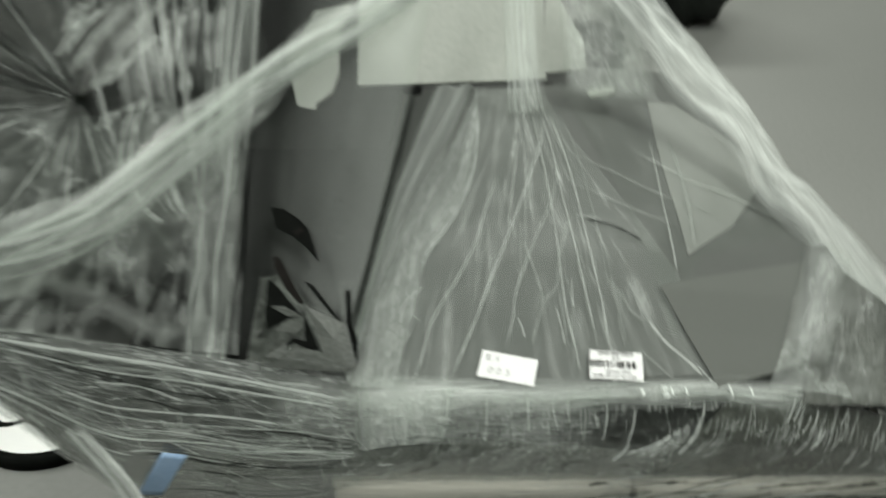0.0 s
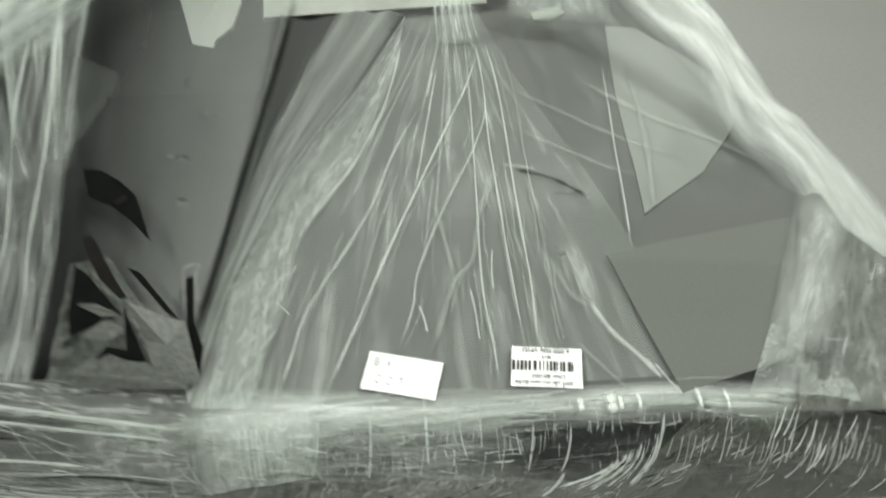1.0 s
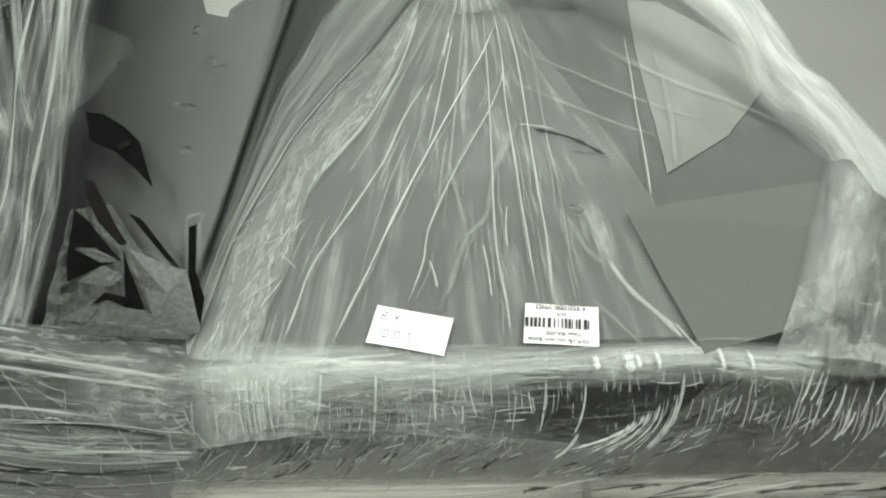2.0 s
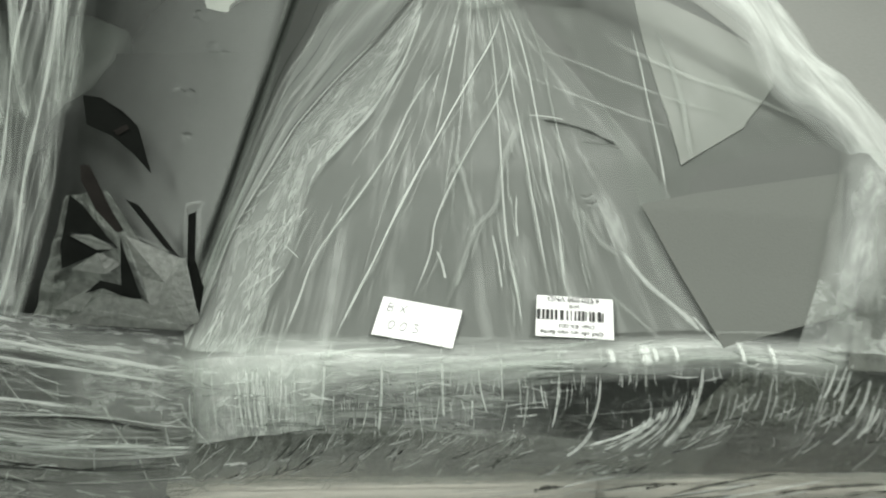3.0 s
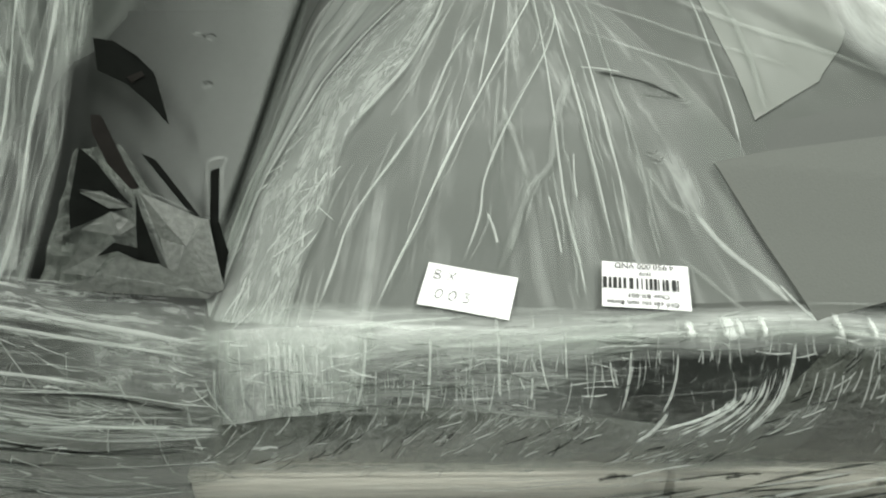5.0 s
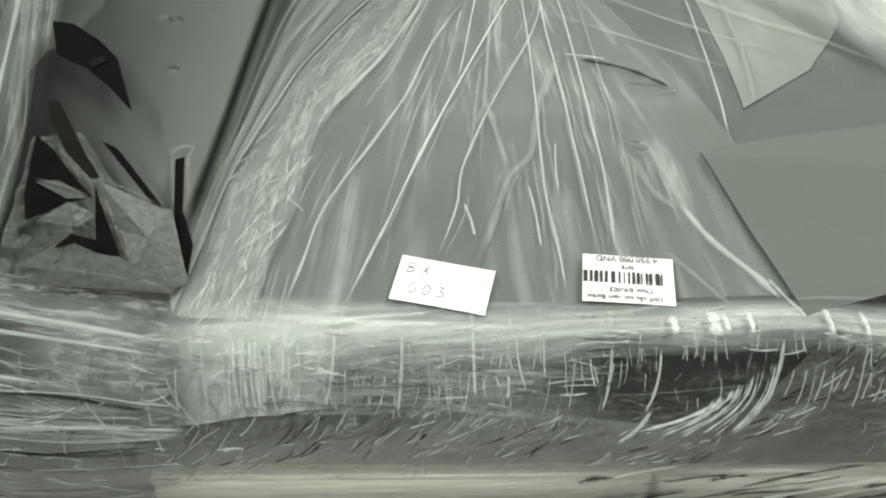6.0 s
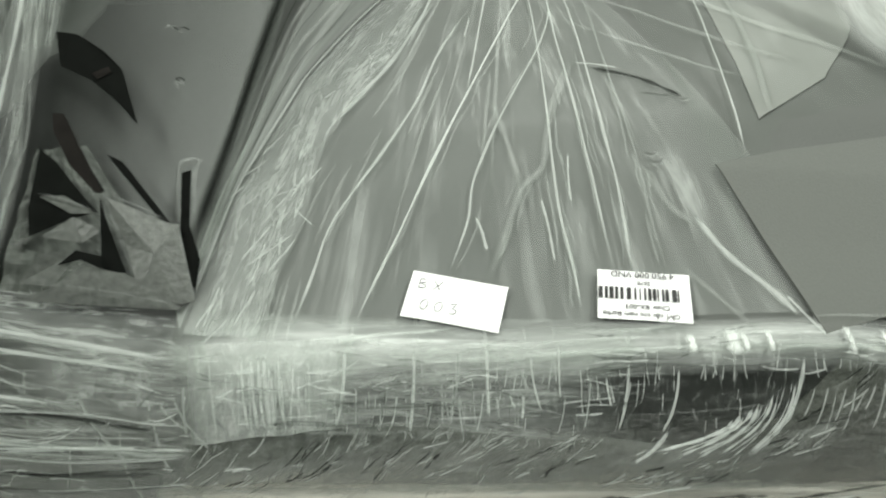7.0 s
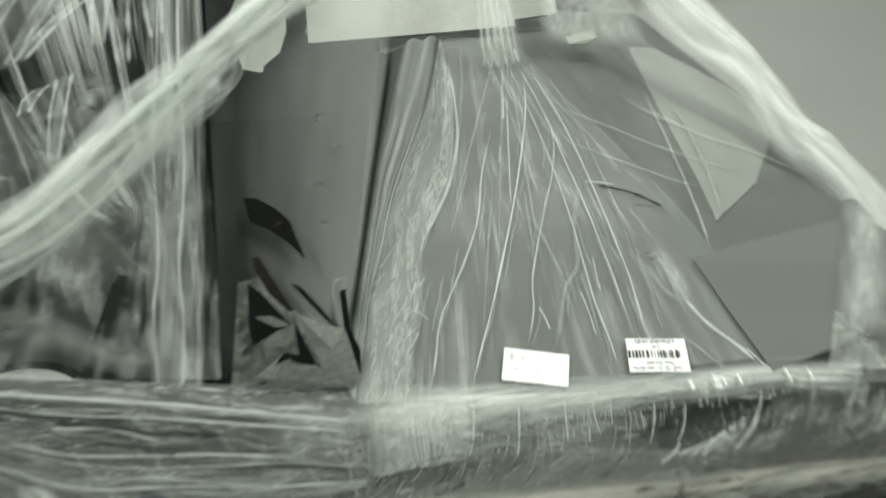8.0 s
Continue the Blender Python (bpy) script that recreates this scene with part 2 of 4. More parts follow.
# ---- the hall ----
tagged(part("floor", box(-6, 6, -4, 9, -0.1, 0.0), M_FLOOR), "grey cement floor of the hall", "floor", kind="structure")
tagged(part("wall_north", box(-6, 6, 9, 9.2, 0, 3.1), M_WALL), "plain painted wall", "wall", kind="structure")
tagged(part("wall_south", box(-6, 6, -4.2, -4, 0, 3.1), M_WALL), "plain painted wall", "wall", kind="structure")
tagged(part("wall_east", box(6, 6.2, -4.2, 9.2, 0, 3.1), M_WALL), "plain painted wall", "wall", kind="structure")
tagged(part("wall_west", box(-6.2, -6, -4.2, 9.2, 0, 3.1), M_WALL), "plain painted wall", "wall", kind="structure")
tagged(part("ceiling", box(-6.2, 6.2, -4.2, 9.2, 3.1, 3.2), M_CEIL), "plain white ceiling", "ceiling", kind="structure")

# ---- the pallet ----
pallet = thing("wooden_pallet", "raw pine pallet under the wrapped chair, standing on the cement floor", "pallet")
part("edge_board", box(-0.140, 0.240, 0.668, 0.690, 0.085, 0.143, 0.003), M_WOOD, pallet)
part("wrapped_edge", box(0.242, 0.60, 0.671, 0.690, 0.085, 0.140, 0.006), M_WOOD, pallet, "board end under crumpled film")
for k in range(7):
    y0 = 0.694 + k * 0.18
    part("deck_board", box(-0.30, 0.60, y0, y0 + 0.14, 0.130, 0.150, 0.003), M_WOOD, pallet)
for bx in (-0.28, 0.03, 0.47):
    part("skid", box(bx, bx + 0.1, 0.70, 1.9, 0.0, 0.128, 0.004), M_WOOD, pallet)

# ---- the packed barber chair ----
chair = thing("packed_barber_chair", "grey barber chair laid flat, packed in black plastic and foam", "chair")


def seat_fn(u, v):
    y = 0.712 + 1.285 * v
    edge = -0.125 + 0.07 * min(1.0, max(0.0, (y - 0.8) / 0.4)) 
    x = edge + (0.58 - edge) * u
    z = seat_z(x, y) + 0.0015 * noise.noise((x * 9, y * 5, 0.3))
    return Vector((x, y, z))


part("seat_panel", grid(seat_fn, 60, 60), M_LEATHER, chair, "smooth dark grey leatherette panel")


def front_at(x, v, off=0.0):
    """The rounded front of the pack: v 0 at the top edge, 1 at its foot."""
    top = seat_z(x, 0.715) + 0.28 * max(0.0, -0.12 - x) - 0.25 * max(0.0, x - 0.48)
    foot = float(np.interp(x, (-0.60, -0.54, -0.47, -0.40, -0.2, -0.1, 0.1, 0.3, 0.5, 0.65), (0.33, 0.30, 0.185, 0.085, 0.080, 0.108, 0.136, 0.144, 0.126, 0.11)))
    bulge = math.sin(min(1.0, v * 1.6) * math.pi / 2)
    y = 0.718 - 0.036 * bulge + 0.003 * noise.noise((x * 8, v * 4, 2.2)) - off
    return Vector((x, y, top + (foot - top) * v + off * (1 - v)))


part("front_roll", grid(lambda u, v: front_at(-0.58 + 1.22 * u, v), 90, 16), M_PAD, chair, "dark padded front edge")
part("base_box", box(-0.46, 0.56, 0.73, 1.5, 0.152, 0.20, 0.01), M_BLACK, chair)


def mound(x0, x1, y0, y1, z0, z1, seed, rough=0.02, power=4.0):
    """A soft wrapped bundle: a rounded block with creases."""
    bm = bmesh.new()
    bmesh.ops.create_uvsphere(bm, u_segments=40, v_segments=24, radius=1.0)
    for v in bm.verts:
        d = v.co.normalized()
        k = (abs(d.x) ** power + abs(d.y) ** power + abs(d.z) ** power) ** (-1 / power)
        c = d * k
        w = rough * (noise.noise((c.x * 3 + seed, c.y * 3, c.z * 3)) + 0.5 * noise.noise((c.x * 9 + seed, c.y * 9, c.z * 9)))
        v.co = Vector(((x0 + x1) / 2 + c.x * ((x1 - x0) / 2 + w), (y0 + y1) / 2 + c.y * ((y1 - y0) / 2 + w), max(z0, (z0 + z1) / 2 + c.z * ((z1 - z0) / 2 + w))))
    return bm


part("arm_pad", mound(-1.5, -0.425, 1.00, 1.72, 0.12, 0.225, 1.0), M_PAD, chair, "dark wrapped arm pad")
part("backrest", mound(-1.6, -0.46, 1.60, 2.1, 0.0, 0.95, 5.0, 0.04), M_PAD, chair, "dark wrapped backrest standing upright")
part("headrest", mound(-0.22, 0.52, 2.12, 2.40, 0.0, 0.20, 9.0, 0.03), M_PAD, chair, "dark wrapped headrest")


def under_fn(u, v):
    x = -0.45 + 0.46 * u
    y = 0.76 + 1.2 * v
    return Vector((x, y, 0.200 + 0.010 * noise.noise((x * 14, y * 11, 8)) - 0.030 * v))


part("under_sheet", slab(under_fn, 20, 30, -0.01), M_BLACK, chair, "crumpled black polythene")


def tent_z(x, y):
    """Height of the tight film over the arm side."""
    return 0.281 + 0.54 * (y - 0.83) - 0.4 * (x + 0.15)


def on_tent(x, y, off=0.0):
    return Vector((x, y, tent_z(x, y) + off))


FAN_LEFT = [(-0.118, 0.740), (-0.100, 0.860), (-0.079, 0.957), (-0.058, 1.075), (-0.025, 1.220), (0.020, 1.430), (0.080, 1.833)]


def fold_fn(u, v):
    a = on_tent(-0.134 + 0.067 * v, 0.785 + 0.455 * v, -0.010 - 0.026 * min(1.0, 3 * v))
    b = on_seat(along([(x, y, 0) for x, y in FAN_LEFT], v), 0.002)
    p = mixed(a, b, u)
    k = u * 3.1 + 0.3 * noise.noise((v * 2, 0, 4))
    p.z += 0.007 * min(1, 5 * v) * (math.sin(k * math.pi) ** 2 - 0.5) - 0.015 * min(1, 0.15 + 3 * v) * math.exp(-((u - 0.15) / 0.10) ** 2)
    return p


part("cover_fold", grid(fold_fn, 60, 30), M_LEATHER, chair, "grey cover gathered in deep folds")

# ---- foam and paper packed with it ----


def plate(points, thick, wave=0.0):
    """A thin sheet with the outline given, of real thickness."""
    bm = bmesh.new()
    vs = [bm.verts.new(p) for p in points]
    f = bm.faces.new(vs)
    f.normal_update()
    if f.normal.z < 0:
        f.normal_flip()
    nrm = f.normal.copy()
    ext = bmesh.ops.extrude_face_region(bm, geom=[f])
    for v in ext["geom"]:
        if isinstance(v, bmesh.types.BMVert):
            v.co += nrm * thick
    bmesh.ops.recalc_face_normals(bm, faces=list(bm.faces))
    return bm


def patch(fn, outline, n, off, thick):
    """A draped sheet: the outline's four corners, filled as a grid that follows fn."""
    a, b, c, d = [Vector((p[0], p[1], 0)) for p in outline]
    return slab(lambda u, v: fn(mixed(mixed(a, b, u), mixed(d, c, u), v)) + Vector((0, 0, off)), n, n, thick)


tagged(part("foam_board", plate([(-0.208, 1.815, 0.200), (0.247, 1.825, 0.209), (0.246, 2.070, 0.437), (-0.212, 2.070, 0.437)], 0.012), M_FOAM, smooth=False),
       "white foam board leaning under the film behind the grey panel", "foam board")
tagged(part("foam_offcut", plate([(0.235, 1.835, 0.220), (0.344, 1.841, 0.228), (0.342, 1.897, 0.276), (0.284, 1.990, 0.359), (0.255, 1.990, 0.359)], 0.01), M_FOAM, smooth=False),
       "small white foam offcut beside the foam board", "foam")
tagged(part("foam_scrap", plate([(0.309, 1.615, 0.269), (0.363, 1.622, 0.279), (0.368, 1.594, 0.274), (0.344, 1.588, 0.264), (0.313, 1.589, 0.266)], 0.004), M_FOAM, smooth=False),
       "small torn white foam scrap on the grey panel", "foam")
tagged(part("paper_bag", plate([(-0.380, 1.852, 0.248), (-0.317, 1.950, 0.340), (-0.226, 1.961, 0.357), (-0.257, 1.906, 0.294), (-0.254, 1.837, 0.226), (-0.271, 1.800, 0.190), (-0.306, 1.776, 0.172), (-0.311, 1.747, 0.147), (-0.350, 1.747, 0.147), (-0.351, 1.773, 0.167)], 0.01), M_FOAM, smooth=False),
       "torn white packing paper under the film", "packing paper")


def between(left, right, n, off, thick):
    """A sheet lying on the panel between two lines across it."""
    a, b = [(x, y, 0) for x, y in left], [(x, y, 0) for x, y in right]
    return slab(lambda u, v: on_seat(mixed(along(a, v), along(b, v), u), off), n, n, thick)


tagged(part("grey_foam_flap", patch(lambda p: on_seat(p), [(0.299, 0.877), (0.342, 0.720), (0.450, 0.756), (0.527, 0.946)], 16, 0.0012, 0.0014), M_GREYFOAM, smooth=False),
       "matte grey foam flap laid on the leatherette panel", "foam sheet")
tagged(part("pale_foam_sheet", between([(0.462, 1.68), (0.388, 1.25), (0.354, 0.944)], [(0.520, 1.68), (0.575, 1.30), (0.449, 1.036)], 18, -0.0005, 0.002), M_PALEFOAM, smooth=False),
       "pale grey foam sheet tucked under the film", "foam sheet")

# ---- stretch film ----
wrap = thing("stretch_film", "clear stretch film wound in milky streaks round the packed chair", "stretch film")


def centre_fn(u, v):
    b = along([(x, y, 0) for x, y in FAN_LEFT], v)
    e = mixed((0.36, 0.735, 0), (0.227, 1.517, 0.292), v)
    p = mixed(b, (e[0], b[1] + (e[1] - b[1]) * 0.2, 0), u)
    return on_seat(p, 0.003 + 0.0012 * noise.noise((u * 40, v * 3, 5)))


part("centre_sheet", grid(centre_fn, 90, 50), F_CENTRE, wrap)


def crescent_fn(u, v):
    a = along([(x, y, 0) for x, y in FAN_LEFT], v)
    b = along([(x, y, 0) for x, y in ((-0.058, 0.735), (-0.050, 0.790), (-0.034, 0.850), (-0.027, 0.930), (0.003, 1.030), (0.037, 1.156), (0.068, 1.444))], v)
    return on_seat(mixed(a, b, u), 0.006 + 0.002 * noise.noise((u * 6, v * 14, 3)))


part("cloudy_fold", grid(crescent_fn, 30, 60), F_CLOUD, wrap, "cloudy doubled film along the fan")

ROPE = [(-0.572, 0.784, 0.414), (-0.416, 0.783, 0.466), (-0.300, 0.874, 0.529), (-0.230, 1.010, 0.552), (-0.140, 1.187, 0.563), (-0.023, 1.378, 0.579)]


def apex_fn(u, v):
    a = mixed(on_seat((0.13, 1.55), 0.006), on_seat((0.23, 1.55), 0.006), u)
    b = mixed((0.130, 1.859, 0.487), (0.213, 1.859, 0.487), u)
    m = mixed((0.131, 1.601, 0.319), (0.213, 1.601, 0.319), u)
    return along([a, m, b], v) + Vector((0, 0.006 * noise.noise((u * 12, v * 2, 3)), 0))


part("apex_sheet", grid(apex_fn, 40, 20), film("film_apex", 0.22, 0.6, 8, 1.2, 4.0, lo=0.38, hi=0.62, clo=0.2, chi=0.6, fade_u=0.5, fade_v=0.5), wrap, "film gathered towards the peak")
for px, q in ((0.1, 0), (0.25, 2), (0.4, 1), (0.55, 4), (0.7, 2), (0.82, 3)):
    part("film_strand", ribbon([apex_fn(px, 0.02), apex_fn(px - 0.02, 0.5), apex_fn(px, 1.0)], 0.006 + 0.002 * (q % 3), 14, 4), F_STRAND, wrap)


def tent_fn(u, v):
    a = mixed((-0.255, 0.745, 0), (-0.300, 1.42, 0), v)
    b = mixed((-0.114, 0.770, 0), (-0.018, 1.42, 0), v)
    p = mixed(a, b, u)
    z = tent_z(p.x, p.y)
    return Vector((p.x, p.y, z + 0.004 * noise.noise((u * 7, v * 4, 9)) * math.sin(math.pi * v)))


part("tent_sheet", grid(tent_fn, 40, 40), F_LEFT, wrap)
# haze brightens towards the groove, then thins to soften its painted shade
part("tent_layer", grid(lambda u, v: tent_fn(0.16 + 0.86 * u, v) + Vector((0, 0, 0.003)), 60, 40, lambda s: 0.5 * s / 0.88 if s < 0.88 else 0.5 + 0.5 * (s - 0.88) / 0.12), film("film_tent_layer", 0.24, 0.08, 4, 2, 3.0, gloss=0.08, bump=0.06, rough=0.4, fade_u=0.5, fade_v=0.06), wrap)
part("fold_film", grid(lambda u, v: fold_fn(0.32 + 0.66 * u, v) + Vector((0, 0, 0.004)), 50, 30), film("film_fold", 0.33, 0.40, 5, 0.8, 3.0, lo=0.36, hi=0.66, gloss=0.08, fade_u=0.14), wrap)


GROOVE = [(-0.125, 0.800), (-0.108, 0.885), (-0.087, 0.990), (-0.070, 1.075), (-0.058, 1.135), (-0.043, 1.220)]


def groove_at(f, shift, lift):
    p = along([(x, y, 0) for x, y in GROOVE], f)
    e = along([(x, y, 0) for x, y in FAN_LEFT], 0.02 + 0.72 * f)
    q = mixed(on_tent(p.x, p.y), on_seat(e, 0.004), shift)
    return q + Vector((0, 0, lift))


# shade along the groove, put in as a dark strip
part("groove_shade_strip", ribbon([groove_at(j / 11, 0.0, 0.006) for j in range(12)], 0.013, 40, 6, 0.05, 0.1, taper=False), F_SHADE_DARK, chair, "soft dark strip painting the shade in the groove beside the folds")
# grey lines paint the shade of the folds, pale ones run between
for shift, w, mt in ((0.30, 0.003, F_SHADE_GREY), (0.42, 0.005, F_FAINT), (0.56, 0.0025, F_SHADE_GREY), (0.68, 0.006, F_FAINT), (0.82, 0.0025, F_SHADE_GREY)):
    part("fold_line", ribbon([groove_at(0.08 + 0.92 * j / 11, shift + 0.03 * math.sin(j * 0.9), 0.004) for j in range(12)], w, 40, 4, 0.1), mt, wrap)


def side_fn(u, v):
    low = mixed((-0.62, 0.715, 0.375), (-0.255, 0.745, 0.292), u)
    top = mixed(along(ROPE, 0.02), along(ROPE, 0.5), u)
    p = mixed(low, top, v)
    p.y += 0.05 * math.sin(math.pi * v)
    p.z += 0.008 * noise.noise((u * 9, v * 6, 11)) * math.sin(math.pi * v)
    return p


part("side_sheet", grid(side_fn, 40, 30), F_STREAK, wrap)


def rope_fn(u, v):
    p = along(ROPE, v)
    q = (along(ROPE, min(1, v + 0.02)) - along(ROPE, max(0, v - 0.02))).normalized()
    side = q.cross(Vector((0, 0.7, -0.7))).normalized()
    up = side.cross(q).normalized()
    a = u * math.tau
    w = 0.036 * (1 + 0.5 * noise.noise((v * 6, u * 2, 4))) * (1.15 - 0.45 * v + 0.15 * math.sin(v * 17))
    return p + side * (w * math.cos(a + v * 6)) + up * (0.35 * w * math.sin(a + v * 6)) + side * (0.010 * noise.noise((v * 5, 0, 2)))


part("rope_edge", grid(rope_fn, 24, 80), film("film_rope_core", 0.05, 0.42, 7, 5.0, 12.0, lo=0.40, hi=0.66, gloss=0.04), wrap, "film edge gathered into a twisted rope")
for k in range(11):
    def lane(f, k=k):
        p = along(ROPE, f)
        a = k * 0.57 + f * (2.2 + 0.25 * k)
        w = (0.036 - 0.018 * f) * (0.7 + 0.5 * noise.noise((k, f * 3, 0)))
        return p + Vector((-0.45 * w * math.cos(a), -0.3 * w * math.sin(a) - 0.012, w * math.cos(a)))
    part("rope_strand", ribbon([lane(j / 9) for j in range(10)], 0.010 + 0.012 * ((k * 7) % 5) / 5, 60, 4, seed=k, taper=False), F_STRAND if k % 2 else F_FAINT, wrap)


VEIL_RIGHT = [(-0.262, 0.759, 0.251), (-0.287, 0.842, 0.232), (-0.335, 1.082, 0.265), (-0.329, 1.224, 0.368), (-0.329, 1.512, 0.563)]
VEIL_LEFT = [(-0.313, 0.746, 0.267), (-0.339, 0.812, 0.258), (-0.414, 1.005, 0.294), (-0.512, 1.083, 0.338), (-0.683, 1.420, 0.587)]


def veil_fn(u, v):
    p = mixed(along(VEIL_LEFT, v), along(VEIL_RIGHT, v), u)
    p.y += 0.010 * noise.noise((u * 20, v * 2, 6)) * min(1, 4 * v)
    return p


part("back_veil", grid(lambda u, v: veil_fn(u, 0.56 + 0.44 * v), 70, 30), film("film_veil", 0.02, 0.75, 15, 1.1, 3.0, lo=0.46, hi=0.64, clo=0.30, chi=0.6, gloss=0.15, fade_u=0.06, fade_v=0.12), wrap, "curtain of vertical film streaks")
COLUMN = [(-0.284, 0.755, 0.222), (-0.294, 0.852, 0.243), (-0.299, 0.944, 0.280), (-0.299, 1.030, 0.338), (-0.302, 1.183, 0.425), (-0.329, 1.512, 0.563)]


def column_fn(u, v):
    p = along(COLUMN, v)
    return p + Vector((-(0.062 + 0.02 * v) * (1 - u), -0.004 + 0.004 * noise.noise((u * 8, v * 2, 3)), 0.012 * (1 - u)))


part("film_column", grid(column_fn, 24, 40), film("film_column", 0.06, 0.42, 6, 1.6, 6.0, lo=0.40, hi=0.66, clo=0.30, chi=0.65, fade_u=0.12, gloss=0.1), wrap, "tight vertical band of gathered film")
for k in range(9):
    part("film_strand", ribbon([column_fn(0.08 + 0.105 * k + 0.05 * math.sin(k + 2 * j), 0.02 + 0.96 * j / 7) + Vector((0, -0.004, 0)) for j in range(8)], 0.002 + 0.002 * (k % 3), 30, 3, wob=0.5, seed=k), F_STRAND if k % 4 == 1 else F_FAINT, wrap)


def frac(k):
    """An even spread of numbers from 0 to 1."""
    return (k * 0.618034) % 1.0


def web_fn(u, v):
    a = math.radians(40 + 260 * u)
    c = Vector((-0.560, 1.143, 0.463))
    edge = c + Vector((0.36 * math.cos(a), -0.12 * abs(math.sin(a)), 0.36 * math.sin(a)))
    return mixed(c, edge, 0.02 + 0.98 * v) + Vector((0, 0.01 * noise.noise((u * 20, v, 2)), 0))


def upper_fn(u, v):
    p = mixed(mixed((-0.628, 0.834, 0.362), (-0.385, 0.871, 0.399), u), mixed((-0.714, 1.087, 0.487), (-0.388, 1.124, 0.471), u), v)
    return p + Vector((0, 0.01 * noise.noise((u * 9, v * 3, 17)), 0))


part("upper_sheet", grid(upper_fn, 40, 20), film("film_upper", 0.02, 0.45, 9, 6.0, 4.0, lo=0.46, hi=0.68, gloss=0.03, bump=0.15, fade_u=0.1, fade_v=0.15, dist=1.2), wrap)
part("back_web", grid(web_fn, 80, 14), film("film_web", 0.07, 0.60, 24, 1.4, 4.0, lo=0.45, hi=0.66, gloss=0.2, fade_v=0.05), wrap, "film pulled into a star of creases")
for k in range(30):
    u0 = (k + frac(k)) / 30
    v0, v1 = 0.05 + 0.4 * frac(k + 7), 0.6 + 0.4 * frac(k + 3)
    part("web_crease", ribbon([web_fn(u0 + 0.01 * math.sin(3 * g + k), v0 + (v1 - v0) * g) + Vector((0, -0.006, 0)) for g in (0, 0.25, 0.5, 0.75, 1.0)], 0.0025 + 0.005 * frac(k + 11), 20, 3, 0.2, 0.5, seed=k), F_STRAND if k % 3 == 0 else F_FAINT, wrap)
UPPER_STREAKS = (
    ((-0.551, 1.25, 0.584), (-0.537, 1.12, 0.575)),
    ((-0.484, 1.25, 0.584), (-0.547, 1.12, 0.515)),
    ((-0.44, 1.25, 0.583), (-0.523, 1.12, 0.488)),
    ((-0.435, 1.25, 0.538), (-0.511, 1.12, 0.492)),
    ((-0.537, 1.25, 0.408), (-0.524, 1.12, 0.425)),
    ((-0.501, 1.25, 0.428), (-0.506, 1.12, 0.354)),
    ((-0.515, 1.25, 0.584), (-0.554, 1.12, 0.545)),
    ((-0.4, 1.25, 0.583), (-0.403, 1.12, 0.514)),
    ((-0.382, 1.25, 0.583), (-0.379, 1.12, 0.487)),
    ((-0.342, 1.25, 0.583), (-0.33, 1.12, 0.522)),
)
for k, (a, b) in enumerate(UPPER_STREAKS):
    for d in (-0.012, 0.0, 0.010):
        o = Vector((d, -0.004 * k, 0.3 * d))
        part("film_strand", ribbon([Vector(a) + o, mixed(a, b, 0.5) + o + Vector((0, 0, 0.006)), Vector(b) + 0.6 * o], 0.016 if d == 0 else 0.006, 20, 4, 0.15, 0.5, seed=k + d), F_FAINT if d == 0 else F_STRAND, wrap)
for pts, w in (([(-0.540, 0.760, 0.414), (-0.443, 0.763, 0.383), (-0.359, 0.752, 0.331), (-0.317, 0.754, 0.316)], 0.035), ([(-0.527, 0.708, 0.355), (-0.480, 0.753, 0.403), (-0.507, 0.771, 0.431)], 0.03),
               ([(-0.324, 0.885, 0.474), (-0.302, 0.833, 0.397), (-0.307, 0.750, 0.310)], 0.02)):
    part("side_crease", ribbon([Vector(p) for p in pts], w, 20, 6), F_FAINT, wrap)


def left_ledge_fn(u, v):
    x = -0.62 + 0.54 * u
    a = front_at(x, 0.0, 0.004)
    b = on_tent(x, 0.752 + 0.17 * (x + 0.23), 0.004) if x > -0.26 else mixed((-0.62, 0.722, 0.378), (-0.26, 0.747, 0.284), (x + 0.62) / 0.36)
    p = mixed(a, b, v)
    return p + Vector((0, 0, 0.006 * math.sin(math.pi * v) * noise.noise((x * 15, v * 3, 6))))


part("ledge_cover", grid(lambda u, v: left_ledge_fn(u, v) - Vector((0, 0, 0.004)), 50, 6), M_PAD, chair)
part("left_ledge_band", grid(left_ledge_fn, 60, 8), film("film_left_ledge", 0.11, 0.65, 18, 6, 7.0, lo=0.42, hi=0.66, gloss=0.3, fade_u=0.08, dist=1.8), wrap)

# ledge and front


def ledge_fn(u, v):
    x = -0.13 + 0.61 * u
    y = 0.698 + max(0.036, 0.062 - 0.07 * (x + 0.12)) * v + 0.005 * noise.noise((x * 10, 0, v))
    z = seat_z(x, y) + 0.0055 + 0.002 * noise.noise((x * 14, v * 5, 7)) - (0.010 * (1 - v * 3) if v < 0.33 else 0)
    return Vector((x, y, z))


part("ledge_band", grid(ledge_fn, 80, 14), F_LEDGE, wrap, "thick milky film over the front edge")
part("front_band", grid(lambda u, v: front_at(-0.60 + 1.26 * u, v, 0.007), 110, 18), F_FRONT, wrap, "film wound tightly round the front")
MID_X = (-0.112, -0.043, 0.002, 0.067, 0.136, 0.172, 0.25, 0.31, 0.36, 0.66)
MID_V = (0.37, 0.34, 0.325, 0.335, 0.44, 0.48, 0.60, 0.40, 0.03, 0.0)


def mid_v(x):
    """Where the upper layer of film on the front ends."""
    return float(np.interp(x, MID_X, MID_V)) + 0.012 * noise.noise((x * 40, 3, 1))


